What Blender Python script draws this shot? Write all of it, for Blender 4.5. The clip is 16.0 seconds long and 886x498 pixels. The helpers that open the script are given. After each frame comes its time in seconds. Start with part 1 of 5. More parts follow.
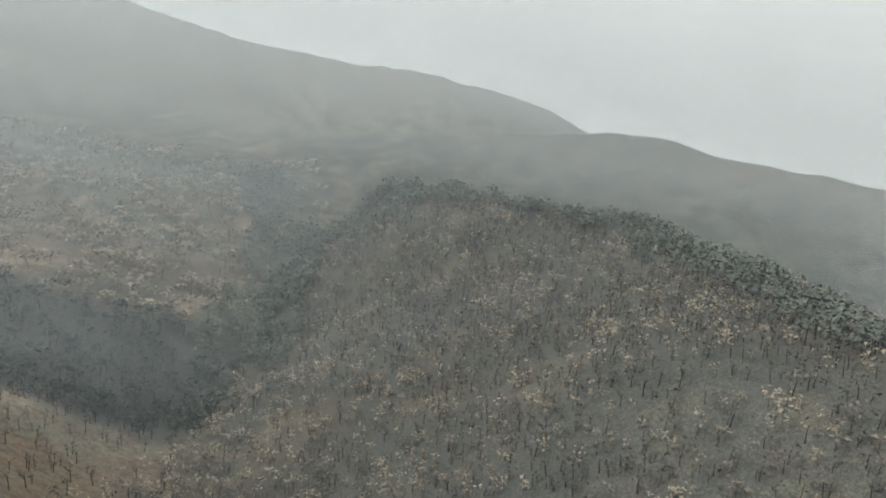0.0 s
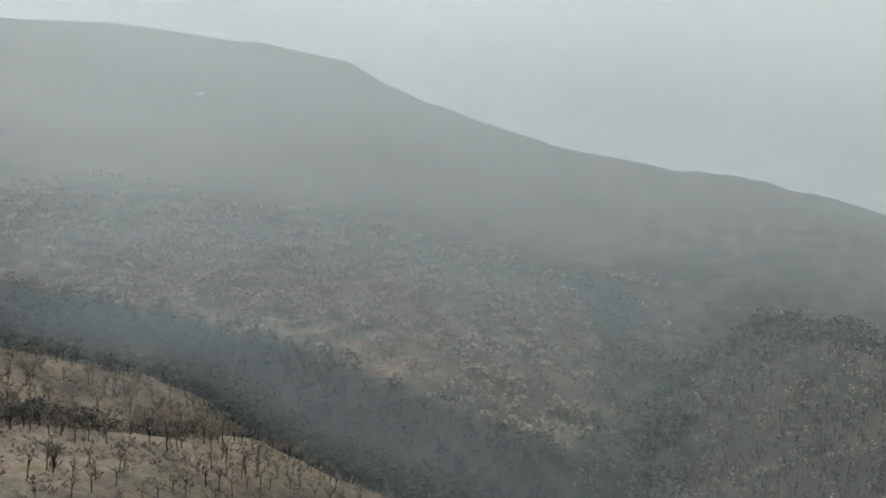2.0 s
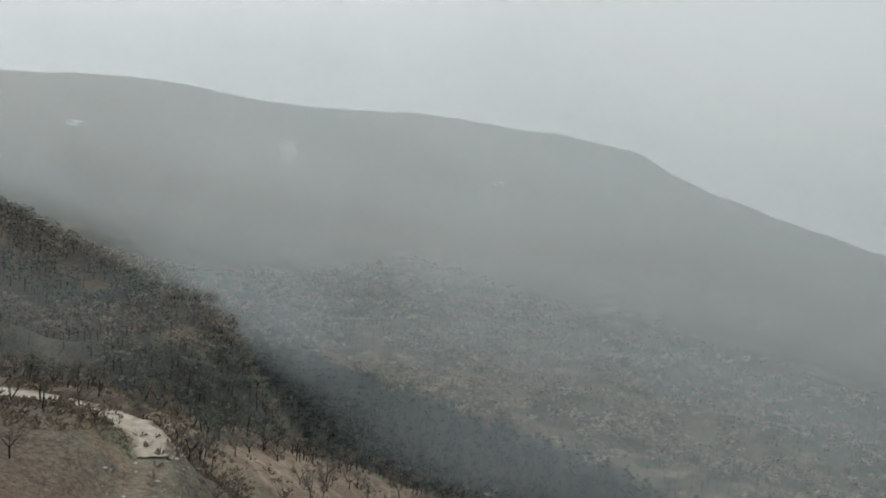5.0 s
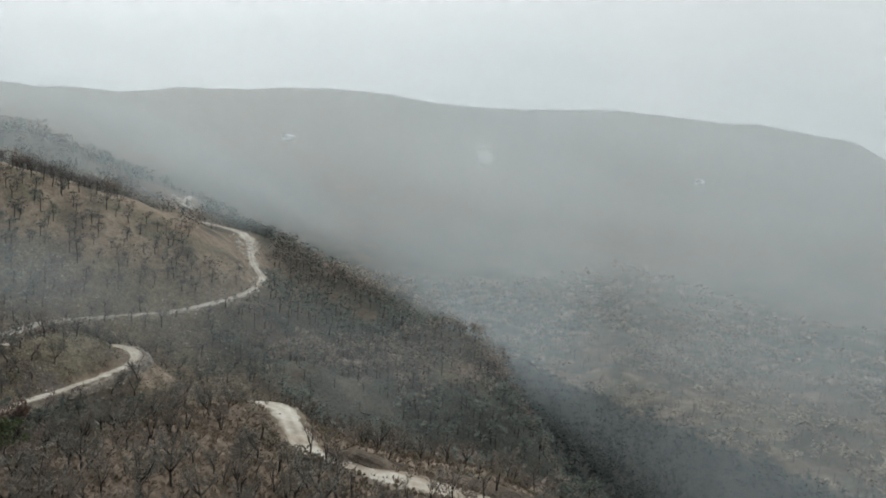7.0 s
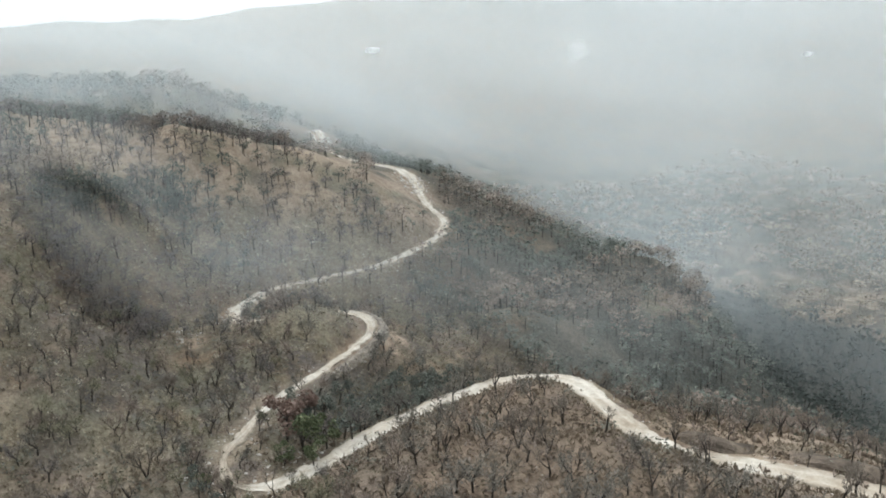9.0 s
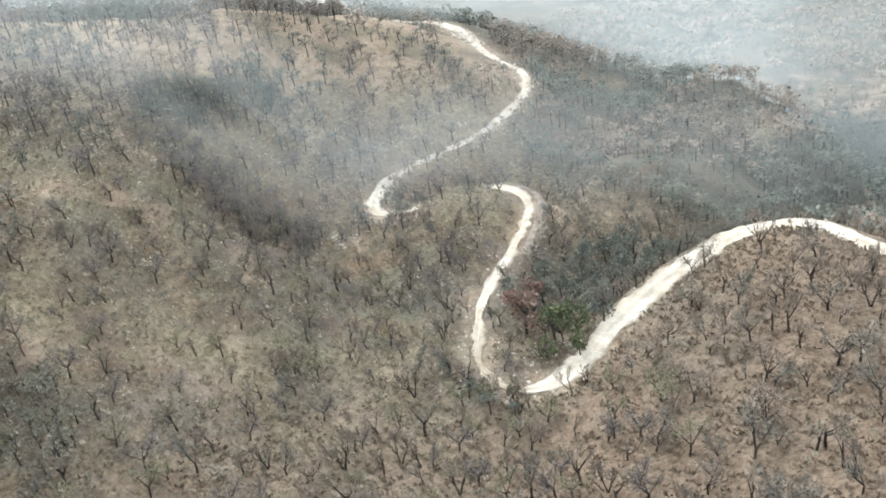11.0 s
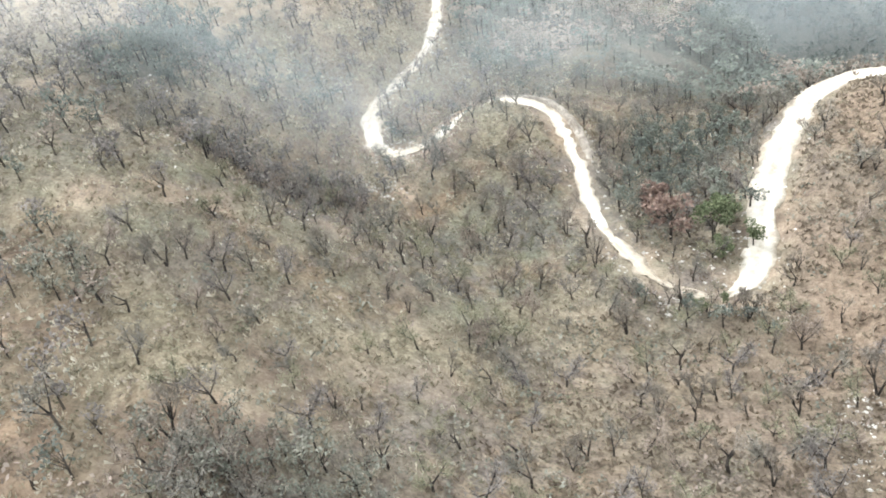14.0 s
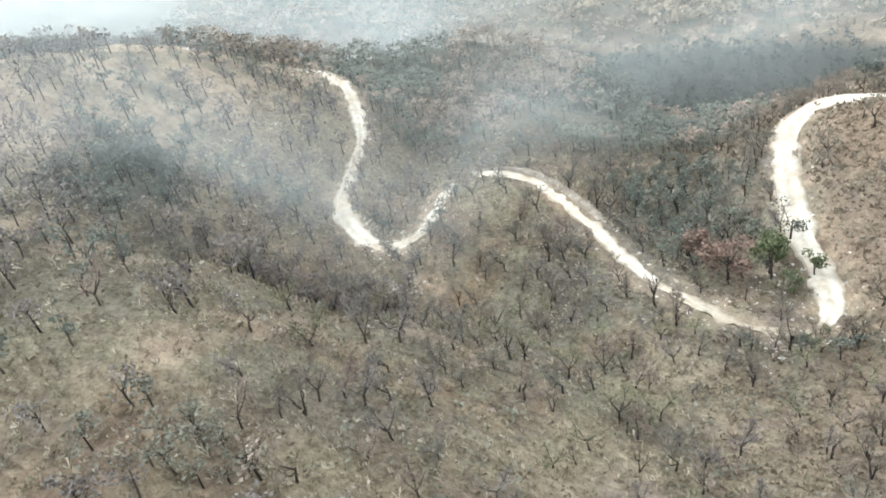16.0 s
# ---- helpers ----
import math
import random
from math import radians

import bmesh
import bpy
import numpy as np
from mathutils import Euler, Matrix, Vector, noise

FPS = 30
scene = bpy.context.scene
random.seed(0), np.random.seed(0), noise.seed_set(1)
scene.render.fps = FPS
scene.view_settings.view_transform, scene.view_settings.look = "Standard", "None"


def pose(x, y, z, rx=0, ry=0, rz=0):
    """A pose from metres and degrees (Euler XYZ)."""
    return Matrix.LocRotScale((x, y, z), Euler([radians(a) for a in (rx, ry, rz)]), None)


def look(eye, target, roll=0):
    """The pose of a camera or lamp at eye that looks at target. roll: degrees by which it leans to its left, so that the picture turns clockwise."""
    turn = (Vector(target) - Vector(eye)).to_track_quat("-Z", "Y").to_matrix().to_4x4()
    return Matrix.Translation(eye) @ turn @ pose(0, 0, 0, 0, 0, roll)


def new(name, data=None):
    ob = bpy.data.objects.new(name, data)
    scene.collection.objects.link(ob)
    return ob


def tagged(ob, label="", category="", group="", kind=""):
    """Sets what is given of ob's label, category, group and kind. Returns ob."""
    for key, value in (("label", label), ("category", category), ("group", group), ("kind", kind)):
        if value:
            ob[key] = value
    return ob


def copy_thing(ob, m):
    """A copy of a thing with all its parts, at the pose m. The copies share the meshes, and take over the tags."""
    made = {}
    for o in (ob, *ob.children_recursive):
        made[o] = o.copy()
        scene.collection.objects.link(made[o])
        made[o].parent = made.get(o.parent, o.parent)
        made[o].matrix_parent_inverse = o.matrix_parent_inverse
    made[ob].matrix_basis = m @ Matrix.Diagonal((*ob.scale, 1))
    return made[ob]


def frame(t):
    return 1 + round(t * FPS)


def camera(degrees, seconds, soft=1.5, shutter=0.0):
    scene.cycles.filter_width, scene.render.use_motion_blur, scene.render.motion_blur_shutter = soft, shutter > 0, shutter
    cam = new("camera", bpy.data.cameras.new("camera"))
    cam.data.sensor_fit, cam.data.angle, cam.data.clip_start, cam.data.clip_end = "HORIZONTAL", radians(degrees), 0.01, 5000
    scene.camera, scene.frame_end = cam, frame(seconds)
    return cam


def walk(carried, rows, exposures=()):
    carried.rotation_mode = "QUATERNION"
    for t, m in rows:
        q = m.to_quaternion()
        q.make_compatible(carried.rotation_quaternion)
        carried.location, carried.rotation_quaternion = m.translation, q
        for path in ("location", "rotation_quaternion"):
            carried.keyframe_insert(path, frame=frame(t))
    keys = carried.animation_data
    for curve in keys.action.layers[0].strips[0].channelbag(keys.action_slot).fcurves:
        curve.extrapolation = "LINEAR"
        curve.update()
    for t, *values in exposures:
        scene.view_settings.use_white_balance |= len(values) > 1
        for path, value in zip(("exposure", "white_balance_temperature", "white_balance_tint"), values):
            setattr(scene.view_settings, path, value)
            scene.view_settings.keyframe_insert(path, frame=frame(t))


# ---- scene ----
cam = camera(59.5, 16.0, soft=1.8)

PATH = [
    (0, (-38.85, -2.08, 22.54), (-38.006, 17.265, 17.534), 4.51),
    (0.5, (-50.49, 0.90, 24.70), (-50.923, 20.355, 20.091), 3.90),
    (1, (-62.01, 3.36, 27.01), (-64.343, 22.744, 22.701), 3.20),
    (1.5, (-73.59, 5.36, 29.45), (-77.805, 24.516, 25.542), 2.94),
    (2, (-85.33, 6.94, 31.93), (-91.906, 25.583, 28.868), 3.36),
    (2.5, (-97.06, 7.93, 34.40), (-104.948, 26.135, 31.849), 4.74),
    (3, (-108.67, 8.47, 36.95), (-117.269, 26.410, 34.846), 5.85),
    (3.5, (-120.14, 8.60, 39.55), (-129.636, 26.110, 37.770), 6.00),
    (4, (-131.55, 8.08, 42.04), (-142.038, 25.028, 40.391), 6.29),
    (4.2, (-136.11, 7.78, 43.03), (-147.074, 24.429, 41.409), 6.10),
    (6.3, (-182.52, -4.81, 53.14), (-197.051, 8.808, 51.355), 5.19),
    (6.5, (-186.34, -6.85, 53.92), (-201.256, 6.339, 52.046), 4.71),
    (7, (-195.70, -12.08, 55.91), (-211.227, 0.369, 53.875), 4.34),
    (7.5, (-205.18, -17.76, 57.73), (-221.106, -5.905, 55.342), 3.40),
    (8, (-214.65, -24.09, 59.61), (-230.810, -12.690, 56.628), 1.98),
    (8.5, (-223.99, -31.09, 63.24), (-240.224, -20.090, 59.286), 0.16),
    (9, (-232.98, -38.26, 65.76), (-249.203, -27.524, 61.113), -1.29),
    (9.5, (-242.91, -46.45, 68.38), (-258.962, -36.009, 62.617), -3.41),
    (10, (-253.17, -54.48, 69.96), (-268.967, -44.314, 63.093), -5.84),
    (10.2, (-256.87, -57.34, 70.87), (-272.502, -47.164, 63.655), -6.96),
    (12.3, (-304.27, -89.48, 71.63), (-316.550, -77.114, 61.806), -9.76),
    (12.5, (-307.77, -90.97, 71.94), (-319.656, -78.379, 61.924), -9.95),
    (13, (-318.04, -94.06, 72.59), (-328.962, -80.941, 62.165), -10.74),
    (13.5, (-328.31, -96.72, 73.24), (-338.344, -83.157, 62.508), -11.36),
    (14, (-338.87, -98.96, 73.98), (-348.130, -85.050, 62.987), -12.72),
    (14.5, (-349.77, -100.65, 74.39), (-357.998, -86.350, 63.085), -13.82),
    (15, (-360.35, -101.63, 74.86), (-367.555, -86.702, 63.671), -14.90),
    (15.5, (-370.93, -101.75, 75.40), (-377.285, -85.801, 65.141), -14.98),
    (16, (-381.19, -101.39, 75.99), (-385.995, -84.819, 65.869), -13.43),
]
walk(cam, [(t, look(eye, target, roll)) for t, eye, target, roll in PATH],
     [(0, 0.4, 6250, 7), (1, 0.28, 6180, 6), (2, -0.02, 6060, 6), (4.2, -0.26, 6080, 6), (6.5, -0.07, 6050, 7), (8, 0.24, 6000, 7), (8.5, 0.52, 6000, 7), (9.5, 0.84, 5980, 8), (10.2, 1.15, 6000, 8), (12.3, 1.68, 5960, 8), (14.5, 1.86, 5990, 8), (16, 1.52, 5960, 6)])

# ---- sky and sun: a dull, smoky day ----
SUN_ELEV, SUN_TURN = radians(44), radians(283)
world = bpy.data.worlds.new("smoky_sky")
scene.world = world
world.use_nodes = True
wn = world.node_tree
wn.nodes.clear()
sky = wn.nodes.new("ShaderNodeTexSky")
sky.sky_type = "NISHITA"
sky.sun_disc = False
sky.sun_elevation, sky.sun_rotation = SUN_ELEV, SUN_TURN
sky.air_density, sky.dust_density, sky.ozone_density = 1.0, 8.0, 1.0
dull = wn.nodes.new("ShaderNodeHueSaturation")
dull.inputs["Saturation"].default_value = 0.16
back = wn.nodes.new("ShaderNodeBackground")
back.inputs["Strength"].default_value = 0.15
wout = wn.nodes.new("ShaderNodeOutputWorld")
# the smoke lies level with the eye and below it too, so the sky's lowest light goes on downwards
spot = wn.nodes.new("ShaderNodeTexCoord")
apart = wn.nodes.new("ShaderNodeSeparateXYZ")
least = wn.nodes.new("ShaderNodeMath")
least.operation, least.inputs[1].default_value = "MAXIMUM", 0.06
join = wn.nodes.new("ShaderNodeCombineXYZ")
pall = wn.nodes.new("ShaderNodeMix")
pall.data_type = "RGBA"
pall.inputs[0].default_value = 0.72
pall.inputs[7].default_value = (5.5, 5.52, 5.3, 1)
wn.links.new(spot.outputs["Generated"], apart.inputs[0])
wn.links.new(apart.outputs["X"], join.inputs["X"])
wn.links.new(apart.outputs["Y"], join.inputs["Y"])
wn.links.new(apart.outputs["Z"], least.inputs[0])
wn.links.new(least.outputs[0], join.inputs["Z"])
wn.links.new(join.outputs[0], sky.inputs["Vector"])
wn.links.new(sky.outputs[0], dull.inputs["Color"])
wn.links.new(dull.outputs[0], pall.inputs[6])
wn.links.new(pall.outputs[2], back.inputs["Color"])
wn.links.new(back.outputs[0], wout.inputs["Surface"])

sun_data = bpy.data.lights.new("sun", "SUN")
sun_data.energy, sun_data.angle, sun_data.color = 0.95, radians(16), (1.0, 0.96, 0.9)
sun = new("sun", sun_data)
SUN_WAY = Vector((math.sin(SUN_TURN) * math.cos(SUN_ELEV), math.cos(SUN_TURN) * math.cos(SUN_ELEV), math.sin(SUN_ELEV)))
sun.matrix_world = look(SUN_WAY * 500, (0, 0, 0))


# ---- materials ----
def shader(name, rough=0.9, spec=0.2):
    m = bpy.data.materials.new(name)
    m.use_nodes = True
    b = m.node_tree.nodes["Principled BSDF"]
    b.inputs["Roughness"].default_value = rough
    b.inputs["Specular IOR Level"].default_value = spec
    return m, m.node_tree, b


def node(tree, kind, **values):
    n = tree.nodes.new(kind)
    for key, value in values.items():
        n.inputs[key.replace("_", " ")].default_value = value
    return n


def noise_of(tree, vec, scale, detail=4.0, rough=0.6):
    n = node(tree, "ShaderNodeTexNoise", Scale=scale, Detail=detail, Roughness=rough)
    tree.links.new(vec, n.inputs["Vector"])
    return n.outputs["Fac"]


DUST = 0.2  # all colours lie under ash and dust


def ramp(tree, fac, *stops):
    n = tree.nodes.new("ShaderNodeValToRGB")
    e = n.color_ramp.elements
    while len(e) < len(stops):
        e.new(0.5)
    for el, (p, c) in zip(e, stops):
        dull_c = 0.3 * c[0] + 0.59 * c[1] + 0.11 * c[2]
        el.position, el.color = p, (*(v + DUST * (dull_c - v) for v in c), 1)
    tree.links.new(fac, n.inputs["Fac"])
    return n.outputs["Color"]


def blend(tree, fac, a, b, how="MIX"):
    n = tree.nodes.new("ShaderNodeMix")
    n.data_type, n.blend_type = "RGBA", how
    for sock, value in ((n.inputs[0], fac), (n.inputs[6], a), (n.inputs[7], b)):
        if isinstance(value, (int, float)):
            sock.default_value = value
        elif isinstance(value, tuple):
            sock.default_value = (*value, 1)
        else:
            tree.links.new(value, sock)
    return n.outputs[2]


def bump(tree, b, height, strength, dist):
    n = node(tree, "ShaderNodeBump", Strength=strength, Distance=dist)
    tree.links.new(height, n.inputs["Height"])
    tree.links.new(n.outputs["Normal"], b.inputs["Normal"])


def grey(v):
    return (v, v, v)


def ground_material():
    m, t, b = shader("burnt_hillside", 0.95, 0.1)
    pos = t.nodes.new("ShaderNodeNewGeometry").outputs["Position"]
    speck = noise_of(t, pos, 2.6, 3, 0.75)
    fine = noise_of(t, pos, 1.1, 5, 0.7)
    tuft = noise_of(t, pos, 0.35, 5, 0.65)
    patch = noise_of(t, pos, 0.045, 5, 0.6)
    wide = noise_of(t, pos, 0.011, 4, 0.55)
    grass = ramp(t, fine, (0.3, (0.112, 0.0805, 0.0455)), (0.5, (0.238, 0.182, 0.108)), (0.7, (0.364, 0.301, 0.203)))
    ash = ramp(t, fine, (0.3, (0.049, 0.0455, 0.042)), (0.55, (0.126, 0.115, 0.101)), (0.75, (0.252, 0.231, 0.196)))
    base = blend(t, ramp(t, tuft, (0.38, grey(0)), (0.6, grey(1))), ash, grass)
    base = blend(t, ramp(t, patch, (0.44, grey(0)), (0.6, grey(0.85))), base, ash)
    olive = ramp(t, fine, (0.3, (0.11, 0.112, 0.072)), (0.7, (0.315, 0.308, 0.2)))
    base = blend(t, ramp(t, noise_of(t, pos, 0.1, 4), (0.45, grey(0)), (0.58, grey(0.75))), base, olive)
    rusty = ramp(t, fine, (0.3, (0.14, 0.0805, 0.042)), (0.7, (0.35, 0.231, 0.126)))
    base = blend(t, ramp(t, noise_of(t, pos, 0.075, 3), (0.54, grey(0)), (0.68, grey(0.6))), base, rusty)
    mauve = ramp(t, fine, (0.3, (0.072, 0.066, 0.064)), (0.7, (0.24, 0.215, 0.2)))
    base = blend(t, ramp(t, noise_of(t, pos, 0.06, 5, 0.65), (0.36, grey(0.7)), (0.46, grey(0))), base, mauve)
    earth = ramp(t, tuft, (0.35, (0.14, 0.0875, 0.0525)), (0.65, (0.294, 0.196, 0.122)))
    base = blend(t, ramp(t, wide, (0.46, grey(0)), (0.62, grey(0.6))), base, earth)
    for kind, low, high in (("straw", (0.14, 0.112, 0.066), (0.385, 0.325, 0.205)), ("litter", (0.058, 0.052, 0.046), (0.2, 0.175, 0.15)), ("rust", (0.094, 0.062, 0.039), (0.275, 0.196, 0.128))):
        here = node(t, "ShaderNodeAttribute")
        here.attribute_name = kind
        base = blend(t, here.outputs["Fac"], base, ramp(t, fine, (0.32, low), (0.68, high)))
    scrub = node(t, "ShaderNodeAttribute")
    scrub.attribute_name = "scrub"
    # Dark tone lifted and greyed: haze over the flanks put into the colour.
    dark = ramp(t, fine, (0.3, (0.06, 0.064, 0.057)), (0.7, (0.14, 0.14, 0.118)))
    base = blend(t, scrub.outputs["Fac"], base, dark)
    faraway = node(t, "ShaderNodeAttribute")
    faraway.attribute_name = "faraway"
    stands = ramp(t, noise_of(t, pos, 0.034, 8, 0.75), (0.42, grey(0.6)), (0.58, grey(0)))
    stands = blend(t, 1.0, stands, faraway.outputs["Color"], "MULTIPLY")
    base = blend(t, stands, base, (0.05, 0.056, 0.048))
    base = blend(t, 0.75, base, ramp(t, speck, (0.36, grey(0.42)), (0.5, grey(0.9)), (0.62, grey(1.0))), "MULTIPLY")
    bare = node(t, "ShaderNodeAttribute")
    bare.attribute_name = "bare_soil"
    soil = ramp(t, tuft, (0.3, (0.25, 0.168, 0.108)), (0.5, (0.39, 0.285, 0.192)), (0.7, (0.52, 0.415, 0.3)))
    soil = blend(t, 0.55, soil, ramp(t, speck, (0.36, grey(0.45)), (0.55, grey(1.0))), "MULTIPLY")
    base = blend(t, bare.outputs["Fac"], base, soil)
    t.links.new(base, b.inputs["Base Color"])
    bump(t, b, fine, 0.7, 0.5)
    return m


def road_material():
    m, t, b = shader("pale_dirt_road", 0.95, 0.1)
    pos = t.nodes.new("ShaderNodeNewGeometry").outputs["Position"]
    fine, mid, wide = noise_of(t, pos, 3.0, 5, 0.7), noise_of(t, pos, 0.5, 5, 0.65), noise_of(t, pos, 0.09, 4)
    dust = ramp(t, mid, (0.3, (0.48, 0.42, 0.33)), (0.5, (0.66, 0.605, 0.505)), (0.72, (0.76, 0.715, 0.63)))
    dust = blend(t, ramp(t, wide, (0.42, grey(0)), (0.62, grey(0.6))), dust, (0.4, 0.315, 0.22))
    dust = blend(t, ramp(t, noise_of(t, pos, 0.2, 4, 0.6), (0.52, grey(0)), (0.66, grey(0.5))), dust, (0.43, 0.4, 0.35))
    worn = node(t, "ShaderNodeAttribute")
    worn.attribute_name = "verge"
    dust = blend(t, worn.outputs["Fac"], dust, ramp(t, mid, (0.35, (0.25, 0.2, 0.14)), (0.65, (0.46, 0.385, 0.285))))
    t.links.new(blend(t, 0.4, dust, ramp(t, fine, (0.3, grey(0.4)), (0.7, grey(0.95))), "MULTIPLY"), b.inputs["Base Color"])
    bump(t, b, fine, 0.6, 0.15)
    return m


def varied(name, *stops, rough=0.9, clump=0.0, grain=4.0):
    """Colour that varies from piece to piece, from clump to clump (clump: how many to the metre) and with a fine grain."""
    m, t, b = shader(name, rough, 0.15)
    geo = t.nodes.new("ShaderNodeNewGeometry")
    pick = geo.outputs["Random Per Island"]
    if clump:
        n = noise_of(t, geo.outputs["Position"], clump, 2, 0.5)
        wide = t.nodes.new("ShaderNodeMapRange")
        wide.inputs["From Min"].default_value, wide.inputs["From Max"].default_value = 0.28, 0.72
        t.links.new(n, wide.inputs["Value"])
        mixed_ = t.nodes.new("ShaderNodeMix")
        mixed_.inputs[0].default_value = 0.3
        t.links.new(wide.outputs[0], mixed_.inputs[2])
        t.links.new(pick, mixed_.inputs[3])
        pick = mixed_.outputs[0]
    col = ramp(t, pick, *stops)
    g = noise_of(t, geo.outputs["Position"], grain, 3)
    t.links.new(blend(t, 0.5, col, ramp(t, g, (0.3, grey(0.55)), (0.7, grey(1.0))), "MULTIPLY"), b.inputs["Base Color"])
    bump(t, b, g, 0.4, 0.05)
    return m


GROUND = ground_material()
ROAD = road_material()
BARK = varied("charred_bark", (0.0, (0.0209, 0.0178, 0.016)), (0.6, (0.0447, 0.0369, 0.0309)), (1.0, (0.0896, 0.0742, 0.0595)), grain=6)
PALE = varied("bleached_crowns", (0.0, (0.16, 0.128, 0.09)), (0.5, (0.34, 0.272, 0.19)), (1.0, (0.54, 0.44, 0.32)), clump=0.06)
TWIG = varied("bare_twigs", (0.0, (0.125, 0.102, 0.08)), (0.5, (0.205, 0.172, 0.136)), (1.0, (0.3, 0.252, 0.196)), clump=0.2)
HUSK = varied("fine_grey_twigs", (0.0, (0.125, 0.113, 0.095)), (0.5, (0.2, 0.182, 0.15)), (1.0, (0.28, 0.25, 0.195)), clump=0.2)
# Lighter and bluer than the leaves alone: haze is put into the colour.
LEAF = varied("dusty_leaves", (0.0, (0.095, 0.108, 0.094)), (0.6, (0.155, 0.172, 0.14)), (1.0, (0.245, 0.245, 0.19)), clump=0.14)
GRASS = varied("dry_grass", (0.0, (0.128, 0.1, 0.065)), (0.35, (0.27, 0.225, 0.148)), (0.65, (0.48, 0.42, 0.305)), (0.88, (0.65, 0.59, 0.46)), (1.0, (0.225, 0.225, 0.128)), clump=0.3)
SHRUB = varied("dusty_shrubs", (0.0, (0.075, 0.0713, 0.045)), (0.3, (0.15, 0.143, 0.0825)), (0.55, (0.225, 0.195, 0.12)), (0.8, (0.195, 0.15, 0.112)), (1.0, (0.27, 0.18, 0.128)), clump=0.25)
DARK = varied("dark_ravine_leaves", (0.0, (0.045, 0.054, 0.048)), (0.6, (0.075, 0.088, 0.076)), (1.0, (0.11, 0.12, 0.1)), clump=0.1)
OLIVE = varied("dusty_olive_foliage", (0.0, (0.12, 0.115, 0.07)), (0.4, (0.2, 0.19, 0.115)), (0.75, (0.3, 0.28, 0.17)), (1.0, (0.27, 0.23, 0.15)), clump=0.25)
GREEN = varied("fresh_green_leaves", (0.0, (0.055, 0.075, 0.033)), (0.6, (0.125, 0.155, 0.068)), (1.0, (0.23, 0.25, 0.115)))
RUST = varied("withered_leaves", (0.0, (0.15, 0.09, 0.07)), (1.0, (0.32, 0.215, 0.165)))
BRUSH = varied("dry_brown_foliage", (0.0, (0.14, 0.11, 0.088)), (0.4, (0.25, 0.195, 0.155)), (0.75, (0.35, 0.275, 0.215)), (1.0, (0.28, 0.265, 0.185)), clump=0.14)
MAUVE = varied("ash_mauve_crowns", (0.0, (0.125, 0.108, 0.1)), (0.5, (0.2, 0.175, 0.16)), (1.0, (0.29, 0.25, 0.22)), clump=0.16)
SAGE = varied("grey_green_foliage", (0.0, (0.12, 0.125, 0.098)), (0.5, (0.2, 0.2, 0.155)), (1.0, (0.3, 0.285, 0.215)), clump=0.2)
SCORCHED = varied("scorched_crowns", (0.0, (0.062, 0.058, 0.052)), (0.5, (0.11, 0.1, 0.088)), (1.0, (0.19, 0.168, 0.14)), clump=0.08)
BROWN_GRASS = varied("dry_brown_grass", (0.0, (0.1, 0.076, 0.052)), (0.5, (0.215, 0.165, 0.113)), (1.0, (0.36, 0.285, 0.2)), clump=0.2)
STONE = varied("pale_stone", (0.0, (0.36, 0.32, 0.27)), (0.5, (0.52, 0.48, 0.42)), (1.0, (0.72, 0.68, 0.61)))


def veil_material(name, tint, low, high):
    """Thin smoke haze on a see-through sheet: it scatters the light of the sky above to both of its sides."""
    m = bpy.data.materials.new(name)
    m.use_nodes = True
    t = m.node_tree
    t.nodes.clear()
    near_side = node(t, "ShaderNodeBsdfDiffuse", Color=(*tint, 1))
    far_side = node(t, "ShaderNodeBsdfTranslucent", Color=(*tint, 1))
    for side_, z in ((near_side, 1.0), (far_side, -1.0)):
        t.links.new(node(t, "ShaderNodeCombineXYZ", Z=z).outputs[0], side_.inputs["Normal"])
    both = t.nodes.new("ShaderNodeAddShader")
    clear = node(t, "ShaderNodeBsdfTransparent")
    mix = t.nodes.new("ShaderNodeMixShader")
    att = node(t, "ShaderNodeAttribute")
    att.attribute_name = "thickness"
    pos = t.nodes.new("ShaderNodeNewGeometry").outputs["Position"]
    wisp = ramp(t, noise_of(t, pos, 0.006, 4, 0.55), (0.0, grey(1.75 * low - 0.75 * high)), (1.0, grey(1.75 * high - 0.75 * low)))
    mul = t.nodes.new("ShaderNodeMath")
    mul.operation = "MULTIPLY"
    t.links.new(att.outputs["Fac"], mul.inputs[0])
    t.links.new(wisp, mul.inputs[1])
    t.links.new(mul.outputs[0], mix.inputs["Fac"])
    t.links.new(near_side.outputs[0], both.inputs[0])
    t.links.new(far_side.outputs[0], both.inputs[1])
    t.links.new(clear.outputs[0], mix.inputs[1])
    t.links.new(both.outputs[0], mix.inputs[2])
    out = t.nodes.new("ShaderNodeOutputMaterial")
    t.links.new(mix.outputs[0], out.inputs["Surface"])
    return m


# Near haze dimmer, far haze brighter: its light is put into the tint.
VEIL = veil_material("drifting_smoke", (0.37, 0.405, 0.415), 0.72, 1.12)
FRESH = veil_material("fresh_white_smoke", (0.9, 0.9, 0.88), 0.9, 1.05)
LIT_VEIL = veil_material("pale_far_smoke", (0.505, 0.52, 0.514), 0.9, 1.06)


